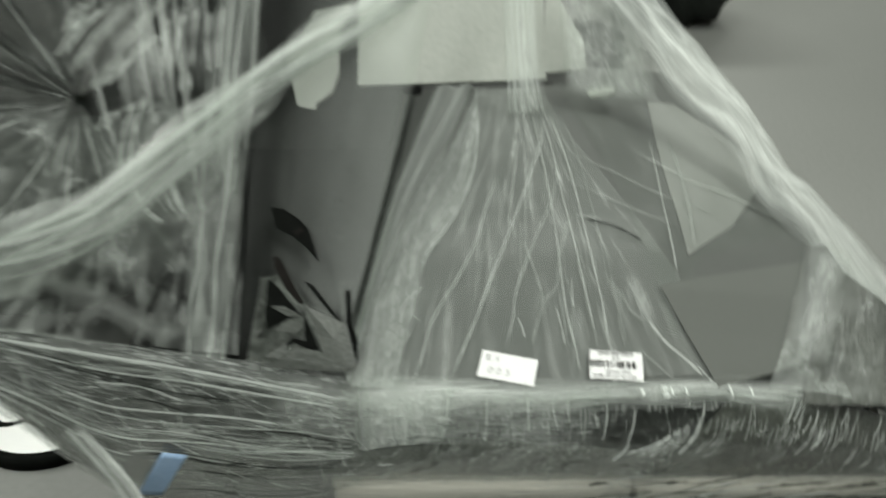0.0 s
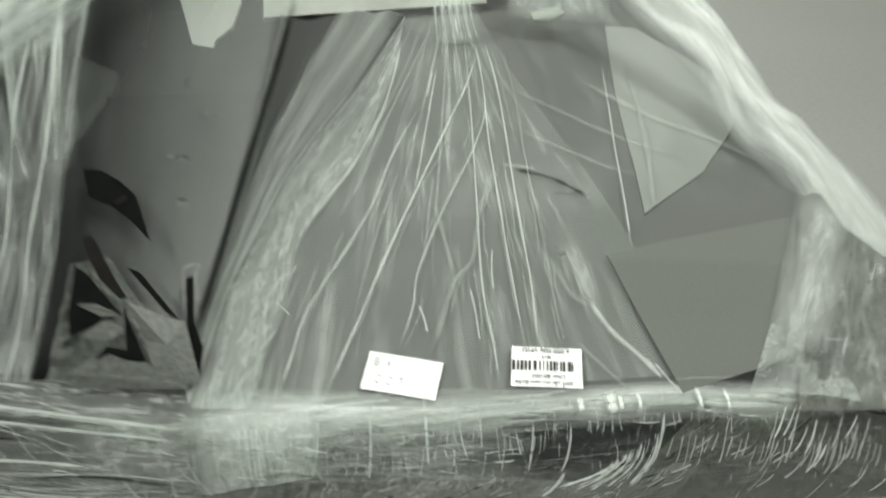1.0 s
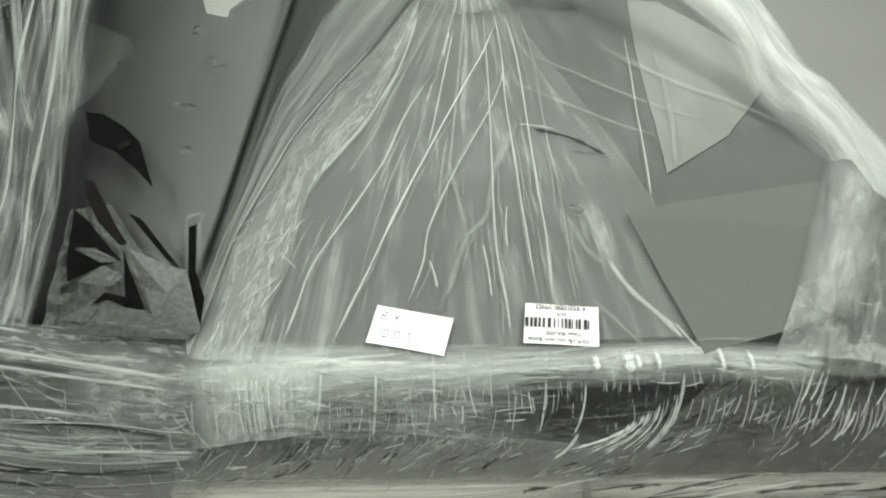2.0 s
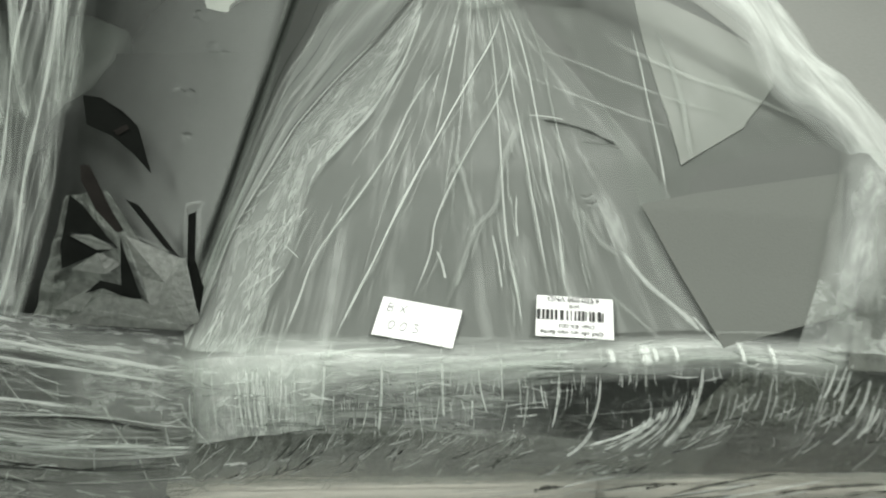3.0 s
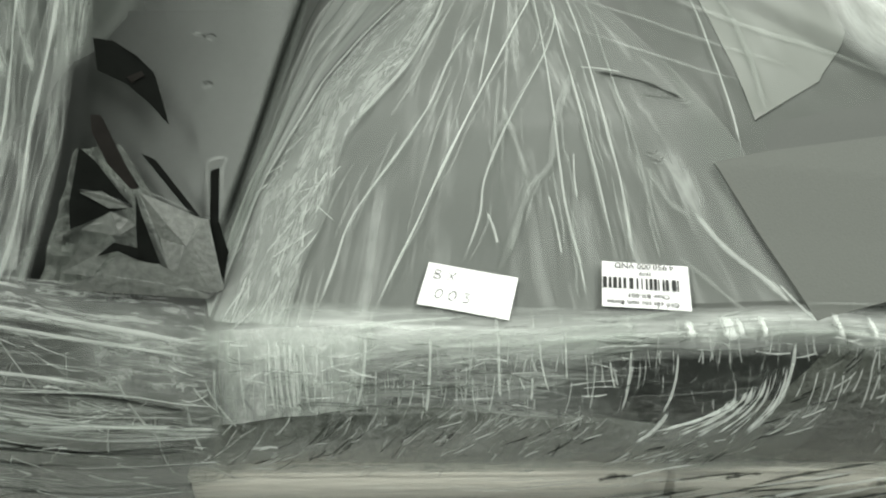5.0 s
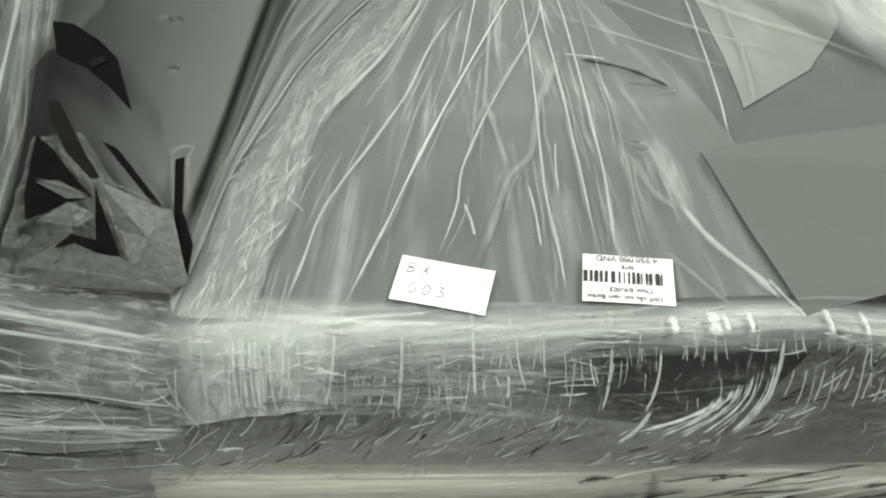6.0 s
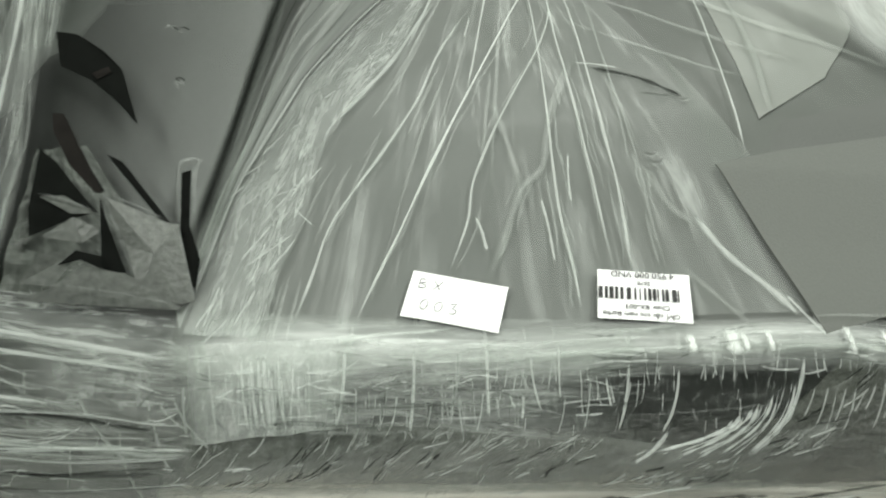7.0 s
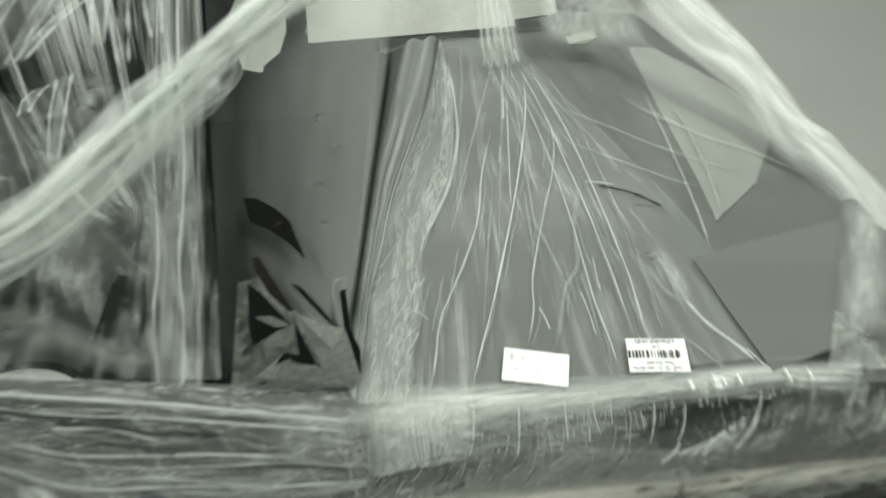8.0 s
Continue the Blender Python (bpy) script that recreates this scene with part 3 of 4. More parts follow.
part("lower_padding", grid(lambda u, v: front_at(-0.115 + 0.75 * u, mid_v(-0.115 + 0.75 * u) + (1.0 - mid_v(-0.115 + 0.75 * u)) * v, 0.002 + 0.004 * math.sin(math.pi * min(1, 2 * v)) + 0.002 * noise.noise((u * 60, v * 9, 4))), 150, 14), M_OLIVE, chair, "olive grey padding under crumpled film")
part("front_layer", grid(lambda u, v: front_at(-0.113 + 0.32 * u, -0.06 + (mid_v(-0.113 + 0.32 * u) + 0.06) * v, 0.010), 90, 10), film("film_layer", 0.23, 0.50, 8, 9, 6.0, lo=0.42, hi=0.66, fade_u=0.25, dist=1.2), wrap, "extra layer of film with fine creases")
part("lower_film", grid(lambda u, v: front_at(-0.115 + 0.46 * u + 0.05 * (0.5 - v), mid_v(-0.115 + 0.46 * u) + (1.0 - mid_v(-0.115 + 0.46 * u)) * v, 0.0095), 100, 10), film("film_lower", 0.04, 0.55, 34, 5, 9.0, lo=0.48, hi=0.66, fade_u=0.05, dist=1.6), wrap, "crumpled film low on the front")
part("gathered_layer", grid(lambda u, v: front_at(-0.113 + 0.125 * u, -0.10 + (mid_v(-0.113 + 0.125 * u) + 0.10) * v, 0.0115), 30, 12), film("film_gathered", 0.40, 0.6, 9, 3.0, 5.0, lo=0.42, hi=0.62, fade_u=0.12, dist=1.2), wrap, "film gathered tightly at the front corner of the panel")
part("left_layer", grid(lambda u, v: front_at(-0.58 + 0.475 * u, -0.02 + 0.46 * v, 0.012), 60, 14), film("film_left_layer", 0.06, 0.80, 9, 14, 6.0, lo=0.44, hi=0.64, fade_u=0.02, dist=2.0), wrap)
part("gather_spread", grid(lambda u, v: front_at(-0.225 + 0.135 * u, -0.16 + 0.50 * v, 0.0135), 30, 14), film("film_gather_spread", 0.16, 0.65, 7, 6, 5.0, lo=0.42, hi=0.66, fade_u=0.4, fade_v=0.3, dist=2.2), wrap, "milky film spreading from the gathered corner")
part("left_lower_layer", grid(lambda u, v: front_at(-0.58 + 0.475 * u, 0.44 + 0.5 * v, 0.010), 60, 14), film("film_left_lower", 0.02, 0.60, 10, 16, 6.0, lo=0.47, hi=0.66, fade_u=0.02, dist=2.0), wrap)

part("board_film", grid(lambda u, v: Vector((-0.25 + 0.90 * u, 0.663 + 0.004 * noise.noise((u * 9, v * 4, 2)), 0.165 - 0.10 * v)), 60, 8),
     film("film_board", 0.05, 0.7, 7, 9, 5.0, lo=0.46, hi=0.66, dist=2.0, clo=0.36, chi=0.7), wrap, "loose film over the pallet edge")

# creases over the pallet edge; dark and grey ones paint their shade
prng = random.Random(17)
for k in range(90):
    x0, z0 = prng.uniform(0.16, 0.60), prng.uniform(0.09, 0.152)
    ln, rise = prng.uniform(0.02, 0.10), prng.uniform(0.05, 0.35)
    pts = [Vector((x0 + ln * g, 0.659, z0 + rise * ln * g + 0.002 * math.sin(4 * g + k))) for g in (0, 0.33, 0.66, 1.0)]
    part("board_crease", ribbon(pts, prng.uniform(0.0012, 0.0045), 16, 3, 0.2, 0.5, seed=k), (F_SHADE_DARK, F_STRAND, F_SHADE_GREY, F_FAINT, F_SHADE_DARK)[k % 5], wrap)

OUTER = [(0.763, 0.977, 0.163), (0.631, 1.096, 0.286), (0.570, 1.174, 0.330), (0.544, 1.359, 0.371), (0.515, 1.499, 0.400), (0.462, 1.688, 0.448), (0.419, 1.800, 0.490)]
INNER = [(0.557, 0.847, 0.185), (0.553, 0.973, 0.264), (0.504, 1.069, 0.300), (0.486, 1.220, 0.327), (0.424, 1.427, 0.348), (0.383, 1.668, 0.382), (0.285, 1.903, 0.463)]


def right_fn(u, v):
    p = mixed(along(INNER, v), along(OUTER, v), u)
    p += Vector((0, 0, 0.012 * noise.noise((u * 4, v * 9, 3)) + 0.02 * math.sin(math.pi * u)))
    return p


part("right_edge", grid(right_fn, 24, 70), F_EDGE, wrap, "doubled milky film along the slanting edge")


def right_veil_fn(u, v):
    a = along([(0.30, 0.80, 0), (0.29, 1.1, 0), (0.27, 1.75, 0)], v)
    p = mixed(on_seat(a, 0.007), along(INNER, 0.05 + 0.9 * v), u)
    p.z += 0.003 * noise.noise((u * 12, v * 5, 8))
    return p


part("right_veil", grid(right_veil_fn, 40, 40), film("film_right_veil", 0.01, 0.10, 6, 8, 4.0, lo=0.42, hi=0.7, gloss=0.08), wrap)


def crumple_fn(u, v):
    p = mixed(mixed((0.265, 1.612, 0.264), (0.429, 1.468, 0.301), u), mixed((0.269, 1.912, 0.422), (0.424, 1.735, 0.447), u), v)
    return p + Vector((0, 0.4, 0.6)) * (0.018 * noise.noise((u * 5, v * 5, 31)) + 0.012 * abs(noise.noise((u * 11, v * 9, 7))))


part("crumpled_sheet", grid(crumple_fn, 40, 40), film("film_crumple", 0.28, 0.4, 9, 6, 5.0, lo=0.4, hi=0.68, dist=1.4, fade_u=0.12, fade_v=0.12), wrap, "crumpled film near the peak")


def corner_fn(u, v):
    a = mixed(front_at(0.40 + 0.26 * u, 0.0, 0.006), Vector((0.40 + 0.26 * u, 0.71, 0.2)), 0)
    b = mixed((0.553, 0.973, 0.264), (0.763, 0.977, 0.163), u)
    p = mixed(a, b, v)
    p.z += 0.010 + 0.008 * noise.noise((u * 9, v * 9, 12))
    return p


part("corner_sheet", grid(corner_fn, 30, 24), film("film_corner", 0.18, 0.6, 14, 12, 5.0, lo=0.44, hi=0.64), wrap)
part("corner_pad", grid(lambda u, v: corner_fn(0.20 + 0.82 * u + 0.1 * v, v) - Vector((0, 0, 0.006)), 16, 12), M_OLIVE, chair)


part("corner_haze", patch(lambda p: on_seat(p), [(0.545, 0.998), (0.420, 0.742), (0.491, 0.753), (0.599, 0.959)], 20, 0.016, None), film("film_corner_haze", 0.30, 0.55, 3, 3.0, 5.0, lo=0.36, hi=0.68, fade_u=0.2, fade_v=0.4, dist=1.2), wrap, "crinkled milky film at the corner")
crng = random.Random(12)
for k in range(60):
    u, v = crng.uniform(0.05, 0.95), crng.uniform(0.15, 0.85)
    a, ln = crng.gauss(0.6, 0.5), crng.uniform(0.05, 0.22)
    part("crease", ribbon([corner_fn(u + f * ln * math.cos(a) + 0.02 * math.sin(4 * f + k), v + f * ln * math.sin(a)) + Vector((0, 0, 0.004)) for f in (-0.5, -0.15, 0.2, 0.5)], crng.uniform(0.001, 0.0026), 10, 3, 0.3, seed=k), F_STRAND if k % 3 == 0 else F_FAINT, wrap)
part("corner_cover", patch(lambda p: on_seat(p), [(0.562, 0.941), (0.440, 0.700), (0.558, 0.706), (0.613, 0.858)], 12, 0.007, None), M_OLIVE, chair)
part("corner_film", patch(lambda p: on_seat(p) + Vector((0, 0, 0.004 * noise.noise((p[0] * 30, p[1] * 30, 2)))), [(0.564, 0.977), (0.414, 0.690), (0.559, 0.697), (0.627, 0.889)], 24, 0.013, None), film("film_corner_crinkle", 0.08, 0.5, 7, 13, 5.0, lo=0.42, hi=0.68, fade_u=0.1, fade_v=0.3, dist=1.0, bump=0.5), wrap)
# dark patch painting the shadow below the grey flap
part("flap_shadow_patch", patch(lambda p: on_seat(p), [(0.350, 0.716), (0.356, 0.725), (0.440, 0.763), (0.439, 0.728)], 10, 0.0012, None), M_PAD, chair)


def strand(points, width, mat=F_STRAND, off=0.0055, name="film_strand"):
    if len(points[0]) == 2:
        flat_line = [(p[0], p[1], 0.0) for p in points]
        pts = [on_seat(along(flat_line, j / 16), off) for j in range(17)]
    else:
        pts = [Vector(p) for p in points]
    return part(name, ribbon(pts, 0.85 * width, 32, 4, seed=points[0][0] * 37), mat, wrap)


# the long straight strands of the fan


FAN = (
    (((0.215, 1.56), (0.181, 1.349), (0.143, 1.178), (0.105, 1.029), (0.073, 0.921), (0.048, 0.845), (0.026, 0.787), (0.010, 0.742)), 0.0036, F_BRIGHT),
    (((0.110, 1.26), (0.073, 1.115), (0.053, 1.006), (0.031, 0.936), (0.005, 0.876), (-0.016, 0.832), (-0.026, 0.785), (-0.036, 0.742)), 0.0040, F_STRAND),
    (((0.205, 1.30), (0.194, 1.192), (0.169, 1.085), (0.136, 0.986), (0.102, 0.879), (0.095, 0.833), (0.079, 0.784)), 0.0036, F_STRAND),
    (((0.188, 1.60), (0.182, 1.349), (0.170, 0.986), (0.167, 0.858), (0.173, 0.786), (0.175, 0.746)), 0.0036, F_STRAND),
)
FAN_RIGHT = (
    (((0.206, 1.60), (0.203, 1.343), (0.195, 1.127), (0.195, 0.991), (0.197, 0.879), (0.203, 0.784)), 0.0040, F_STRAND),
    (((0.222, 1.60), (0.223, 1.338), (0.216, 1.056), (0.215, 0.933), (0.217, 0.842), (0.216, 0.780)), 0.0046, F_STRAND),
    (((0.250, 1.58), (0.246, 1.330), (0.235, 1.053), (0.237, 0.903), (0.237, 0.862), (0.239, 0.813), (0.242, 0.778)), 0.0040, F_FAINT),
    (((0.211, 1.078), (0.173, 0.963), (0.159, 0.888), (0.139, 0.860), (0.123, 0.815), (0.108, 0.774)), 0.0100, F_FAINT),
)
FAN_MORE = (
    (((0.203, 1.191), (0.269, 1.103), (0.318, 1.043), (0.365, 1.011)), 0.0050, F_FAINT),
    (((0.225, 1.330), (0.300, 1.190), (0.360, 1.110), (0.430, 1.060)), 0.0060, F_FAINT),
    (((0.348, 1.315), (0.412, 1.188), (0.481, 1.121), (0.530, 1.052)), 0.0100, F_FAINT),
    (((0.400, 1.420), (0.352, 1.108), (0.339, 1.000), (0.327, 0.889)), 0.0036, F_STRAND),
    (((0.436, 1.400), (0.400, 1.149), (0.366, 0.950)), 0.0100, F_FAINT),
    (((0.240, 0.880), (0.253, 0.840), (0.269, 0.819)), 0.0080, F_FAINT),
)
FAN_SHORT = (
    (((0.272, 0.826), (0.290, 0.787), (0.313, 0.756), (0.327, 0.734)), 0.0075, F_STRAND),
    (((0.252, 0.782), (0.278, 0.746), (0.294, 0.725)), 0.0060, F_FAINT),
    (((0.322, 0.752), (0.332, 0.734), (0.342, 0.718)), 0.0040, F_STRAND),
    (((0.101, 0.836), (0.106, 0.820), (0.109, 0.803)), 0.0040, F_STRAND),
    (((0.154, 0.852), (0.158, 0.820), (0.160, 0.788)), 0.0036, F_STRAND),
    (((0.181, 0.902), (0.178, 0.870), (0.178, 0.844)), 0.0030, F_STRAND),
    (((0.171, 0.836), (0.173, 0.800), (0.176, 0.772)), 0.0030, F_FAINT),
    (((0.120, 0.985), (0.128, 0.940), (0.139, 0.862)), 0.0080, F_FAINT),
)
for pts, w, mt in FAN + FAN_RIGHT + FAN_MORE + FAN_SHORT:
    strand(pts, w, mt)
frng = random.Random(8)
for pts, w, mt in FAN + FAN_RIGHT:
    # loose threads that run beside each taut strand
    line = [(x, y, 0.0) for x, y in pts]
    for k in range(7):
        a = frng.uniform(0.0, 0.8)
        b = min(1.0, a + frng.uniform(0.08, 0.3))
        d = frng.gauss(0, 0.006)
        strand([tuple(along(line, a + (b - a) * g) + Vector((d + 0.004 * g * frng.uniform(-1, 1), 0, 0)))[:2] for g in (0, 0.33, 0.66, 1.0)], frng.uniform(0.0012, 0.0036), F_FAINT, 0.0065)
# crease shade on the panel film, painted as dark lines
strand([(0.218, 1.042), (0.261, 1.015), (0.294, 0.974)], 0.0075, F_SHADE_DARK, 0.006, "dark_crease")
strand([(0.255, 0.988), (0.272, 0.982), (0.283, 0.978)], 0.0040, F_SHADE_GREY, 0.006, "dark_crease")
strand([(0.205, 1.050), (0.225, 1.044), (0.245, 1.034)], 0.0030, F_STRAND, 0.008)
strand([(0.075, 1.620), (0.068, 1.440), (0.053, 1.250), (0.037, 1.156), (0.019, 1.075), (-0.006, 1.008), (-0.028, 0.955)], 0.0080, F_STRAND)
strand([(x, y) for x, y in FAN_LEFT[:6]], 0.0045, F_STRAND, 0.008)

for p in ((0.288, 0.974), (0.244, 0.897), (0.247, 0.886)):
    c = Vector((p[0], p[1], 0))
    strand([(c.x, c.y), (c.x + 0.006, c.y - 0.003), (c.x + 0.011, c.y + 0.002)], 0.0022, M_SHEEN, 0.006, "film_tear")
    strand([(c.x - 0.002, c.y - 0.006), (c.x + 0.006, c.y - 0.008), (c.x + 0.013, c.y - 0.003)], 0.003, F_FAINT, 0.007, "film_tear")
# finer strands, spread over the fan
rng = random.Random(4)
PEAK = Vector((0.156, 1.412, 0.360))
for k in range(26):
    x0 = -0.07 + 0.37 * rng.random()
    a, b = sorted((rng.random() ** 0.8, rng.random() ** 0.8))
    b = min(1.0, max(b, a + 0.06))
    base = on_seat((x0, 0.745), 0.005)
    pts = []
    for j in range(7):
        q = mixed(base, PEAK + Vector((0.10 * (x0 - 0.1), 0, 0)), a + (b - a) * j / 6)
        q.z = max(q.z - 0.004, seat_z(q.x, q.y) + 0.005)
        pts.append(q)
    part("film_strand", ribbon(pts, rng.uniform(0.001, 0.0042), 16, 4, seed=k), F_FAINT if rng.random() < 0.85 else F_STRAND, wrap)
# scratchy creases in the cloudy fold
for k in range(190):
    v = rng.random() ** 1.25 * 0.92
    p = crescent_fn(rng.random() ** 0.8, v)
    a = rng.gauss(1.15, 0.28) if k % 4 else rng.uniform(0.1, 2.9)
    ln = rng.uniform(0.012, 0.042) * (1 if k % 4 else 0.6)
    bend = rng.uniform(-0.004, 0.004)
    strand([(p.x + f * ln * math.cos(a) + bend * math.sin(3 * f), p.y + f * ln * math.sin(a)) for f in (-0.5, -0.17, 0.17, 0.5)], rng.uniform(0.0011, 0.0024), F_STRAND if k % 5 < 2 else F_FAINT, 0.0095, "crease")


def front_strand(x, v0, v1, lean, width, mat, curl=0.0, name="crease"):
    pts = [front_at(x + lean * (f - 0.5) + curl * f * f, v0 + (v1 - v0) * f, 0.0125) for f in (0, 0.35, 0.7, 1.0)]
    return part(name, ribbon(pts, width, 8, 3, 0.3, seed=x * 91), mat, wrap)


# ribs of the gathered corner, then wider spaced along the front
x = -0.112
while x < 0.215:
    dense = math.exp(-((x + 0.052) / 0.022) ** 2)
    v0, v1 = (rng.uniform(-0.08, 0.08), mid_v(x) - rng.uniform(0.0, 0.06)) if x < -0.01 else (rng.uniform(0.10, 0.2), min(mid_v(x) - 0.01, 0.2 + rng.uniform(0.05, 0.22)))
    front_strand(x, v0, v1, rng.uniform(-0.003, 0.003), rng.choice((0.0009, 0.0013, 0.0018, 0.0026)) * (1 + 0.5 * dense), F_BRIGHT if rng.random() < 0.12 + 0.5 * dense else F_STRAND if rng.random() < 0.7 else F_FAINT, rng.uniform(-0.004, 0.004))
    x += rng.uniform(0.0025, 0.0055) if x < -0.02 else rng.uniform(0.003, 0.0075)
for k in range(34):
    x0 = rng.uniform(-0.11, 0.2)
    v0 = rng.uniform(0.05, 0.34)
    ln = rng.uniform(0.03, 0.12)
    pts = [front_at(x0 + ln * g, v0 + 0.12 * (x0 + 0.1) + 0.02 * math.sin(3 * g + k), 0.0128) for g in (0, 0.33, 0.66, 1.0)]
    part("level_crease", ribbon(pts, rng.uniform(0.001, 0.003), 16, 3, 0.3, seed=k), F_SHADE_GREY if k % 5 == 0 else F_FAINT, wrap)
# fringe under the upper layer
for k in range(100):
    x = rng.uniform(-0.11, 0.24)
    v0 = mid_v(x) + rng.uniform(-0.05, 0.03)
    front_strand(x, v0, v0 + rng.uniform(0.02, 0.12), rng.uniform(-0.012, 0.003), rng.uniform(0.0006, 0.0014), F_FAINT if k % 3 else F_STRAND, rng.uniform(-0.006, 0.003))
# strokes over the lower padding, the dark ones painting shade in its creases
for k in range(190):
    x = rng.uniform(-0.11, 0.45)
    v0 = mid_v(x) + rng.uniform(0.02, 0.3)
    front_strand(x, v0, v0 + rng.uniform(0.04, 0.13), -rng.uniform(0.004, 0.020), rng.uniform(0.0008, 0.0018), (F_SHADE_DARK, F_FAINT, F_STRAND, F_FAINT)[k % 4], rng.uniform(-0.006, 0.002))
# single ribs right of the bundle, then a close row of long ones
for k in range(42):
    x = 0.327 + 0.0068 * k + rng.uniform(-0.002, 0.002)
    v0 = rng.uniform(0.16, 0.24)
    front_strand(x, v0, v0 + rng.uniform(0.10, 0.24), -0.004, rng.uniform(0.0010, 0.0020), F_STRAND, -0.003)
for k in range(40):
    x = rng.uniform(0.41, 0.60)
    v0 = rng.uniform(0.0, 0.5)
    front_strand(x, v0, v0 + rng.uniform(0.15, 0.35), -0.008, rng.uniform(0.0012, 0.0026), F_BRIGHT if k % 3 == 0 else F_STRAND, -0.006)
# the bundle that sweeps down to the lower edge
for k in range(15):
    f = k / 14
    x0, va = 0.318 - 0.045 * f + rng.uniform(-0.003, 0.003), 0.16 + 0.20 * f
    x1, vb = 0.292 - 0.075 * f + rng.uniform(-0.006, 0.006), 0.62 - 0.03 * f + rng.uniform(-0.05, 0.03)
    pts = [front_at(x0 + (x1 - x0) * g ** 1.7, va + (vb - va) * g, 0.0135) for g in (0, 0.25, 0.5, 0.75, 1.0)]
    part("crease", ribbon(pts, rng.choice((0.0009, 0.0013, 0.0018, 0.0026)), 24, 3, 0.3, wob=0.9, seed=7.3 * k), F_BRIGHT if k % 3 else F_STRAND, wrap)
# long strands that come over the ledge and run down the front
RUNS = (
    (((0.010, 0.742), (0.008, 0.712)), ((0.007, -0.02), (-0.001, 0.327)), 0.0042),
    (((0.057, 0.730), (0.056, 0.708)), ((0.055, 0.0), (0.051, 0.369)), 0.0042),
    (((0.104, 0.735), (0.105, 0.710)), ((0.105, 0.0), (0.106, 0.299)), 0.0044),
    (((0.131, 0.735), (0.133, 0.710)), ((0.135, 0.05), (0.142, 0.273)), 0.0026),
    (((0.152, 0.733), (0.154, 0.709)), ((0.154, 0.0), (0.155, 0.219)), 0.0024),
    (((0.203, 0.730), (0.203, 0.708)), ((0.202, 0.10), (0.195, 0.415)), 0.0034),
    (((0.238, 0.722), (0.237, 0.706)), ((0.236, 0.15), (0.225, 0.44)), 0.0034),
    (((0.320, 0.722), (0.322, 0.706)), ((0.320, 0.10), (0.300, 0.50)), 0.0040),
)
for top, low, w in RUNS:
    strand([top[0], mixed((*top[0], 0), (*top[1], 0), 0.5)[:2], top[1]], 0.9 * w, F_FAINT, 0.0105)
    front_strand(low[0][0], low[0][1] - 0.05, low[1][1], 0.0, 0.75 * w, F_BRIGHT, low[1][0] - low[0][0])
front_strand(0.225, 0.42, 0.66, -0.010, 0.0034, F_BRIGHT, -0.012)
for x, w in ((-0.050, 0.0045), (-0.054, 0.003), (-0.059, 0.004), (-0.066, 0.003), (-0.040, 0.003)):
    front_strand(x, -0.05, 0.32, 0.0, w, F_BRIGHT, 0.004)
    strand([(x + 0.008, 0.785), (x + 0.004, 0.745), (x, 0.710)], 0.9 * w, F_FAINT, 0.0105)
# short ticks over the lower edge of the ledge
for k in range(70):
    x = rng.uniform(-0.02, 0.42)
    front_strand(x, rng.uniform(-0.06, 0.10), rng.uniform(0.12, 0.20), rng.uniform(-0.003, 0.003), rng.uniform(0.0008, 0.0020), F_STRAND if k % 2 else F_FAINT, rng.uniform(-0.003, 0.003))


for k in range(34):
    u0, v0 = rng.random(), rng.uniform(0, 0.8)
    a, ln = rng.gauss(1.5, 0.5), rng.uniform(0.08, 0.3)
    pts = [corner_fn(u0 + ln * f * math.cos(a), v0 + ln * f * math.sin(a)) + Vector((0, 0, 0.004)) for f in (0, 0.33, 0.66, 1.0)]
    part("crinkle", ribbon(pts, rng.uniform(0.0015, 0.006), 8, 3, 0.3, seed=k), F_FAINT, wrap)


def level_strand(x0, x1, v0, v1, width, mat=F_STRAND):
    pts = [front_at(x0 + (x1 - x0) * f, v0 + (v1 - v0) * f + 0.02 * math.sin(f * 5 + x0 * 40), 0.0135) for f in (0, 0.2, 0.4, 0.6, 0.8, 1.0)]
    return part("level_strand", ribbon(pts, width, 24, 3, 0.3, seed=v0 * 53), mat, wrap)


for k in range(60):
    x0 = rng.uniform(-0.58, -0.22)
    v0 = rng.uniform(-0.02, 0.85) if k % 3 else rng.uniform(0.36, 0.44)
    level_strand(x0, min(-0.10, x0 + rng.uniform(0.10, 0.36)), v0, min(1, max(-0.02, v0 + rng.uniform(-0.05, 0.05))), rng.choice((0.0008, 0.0012, 0.0018, 0.0026, 0.0045)), F_STRAND if rng.random() < 0.4 else F_FAINT)
# dark strips painting the dark gaps between the pale streaks
for k in range(12):
    x0 = rng.uniform(-0.56, -0.25)
    v0 = rng.uniform(0.05, 0.8)
    level_strand(x0, min(-0.11, x0 + rng.uniform(0.10, 0.30)), v0, v0 + rng.uniform(-0.03, 0.03), rng.uniform(0.002, 0.005), F_SHADE_DARK)
level_strand(-0.60, -0.10, -0.02, -0.01, 0.006, F_STRAND)
level_strand(-0.60, -0.10, 0.06, 0.05, 0.004, F_STRAND)
level_strand(-0.60, -0.113, 0.43, 0.385, 0.003, F_BRIGHT)
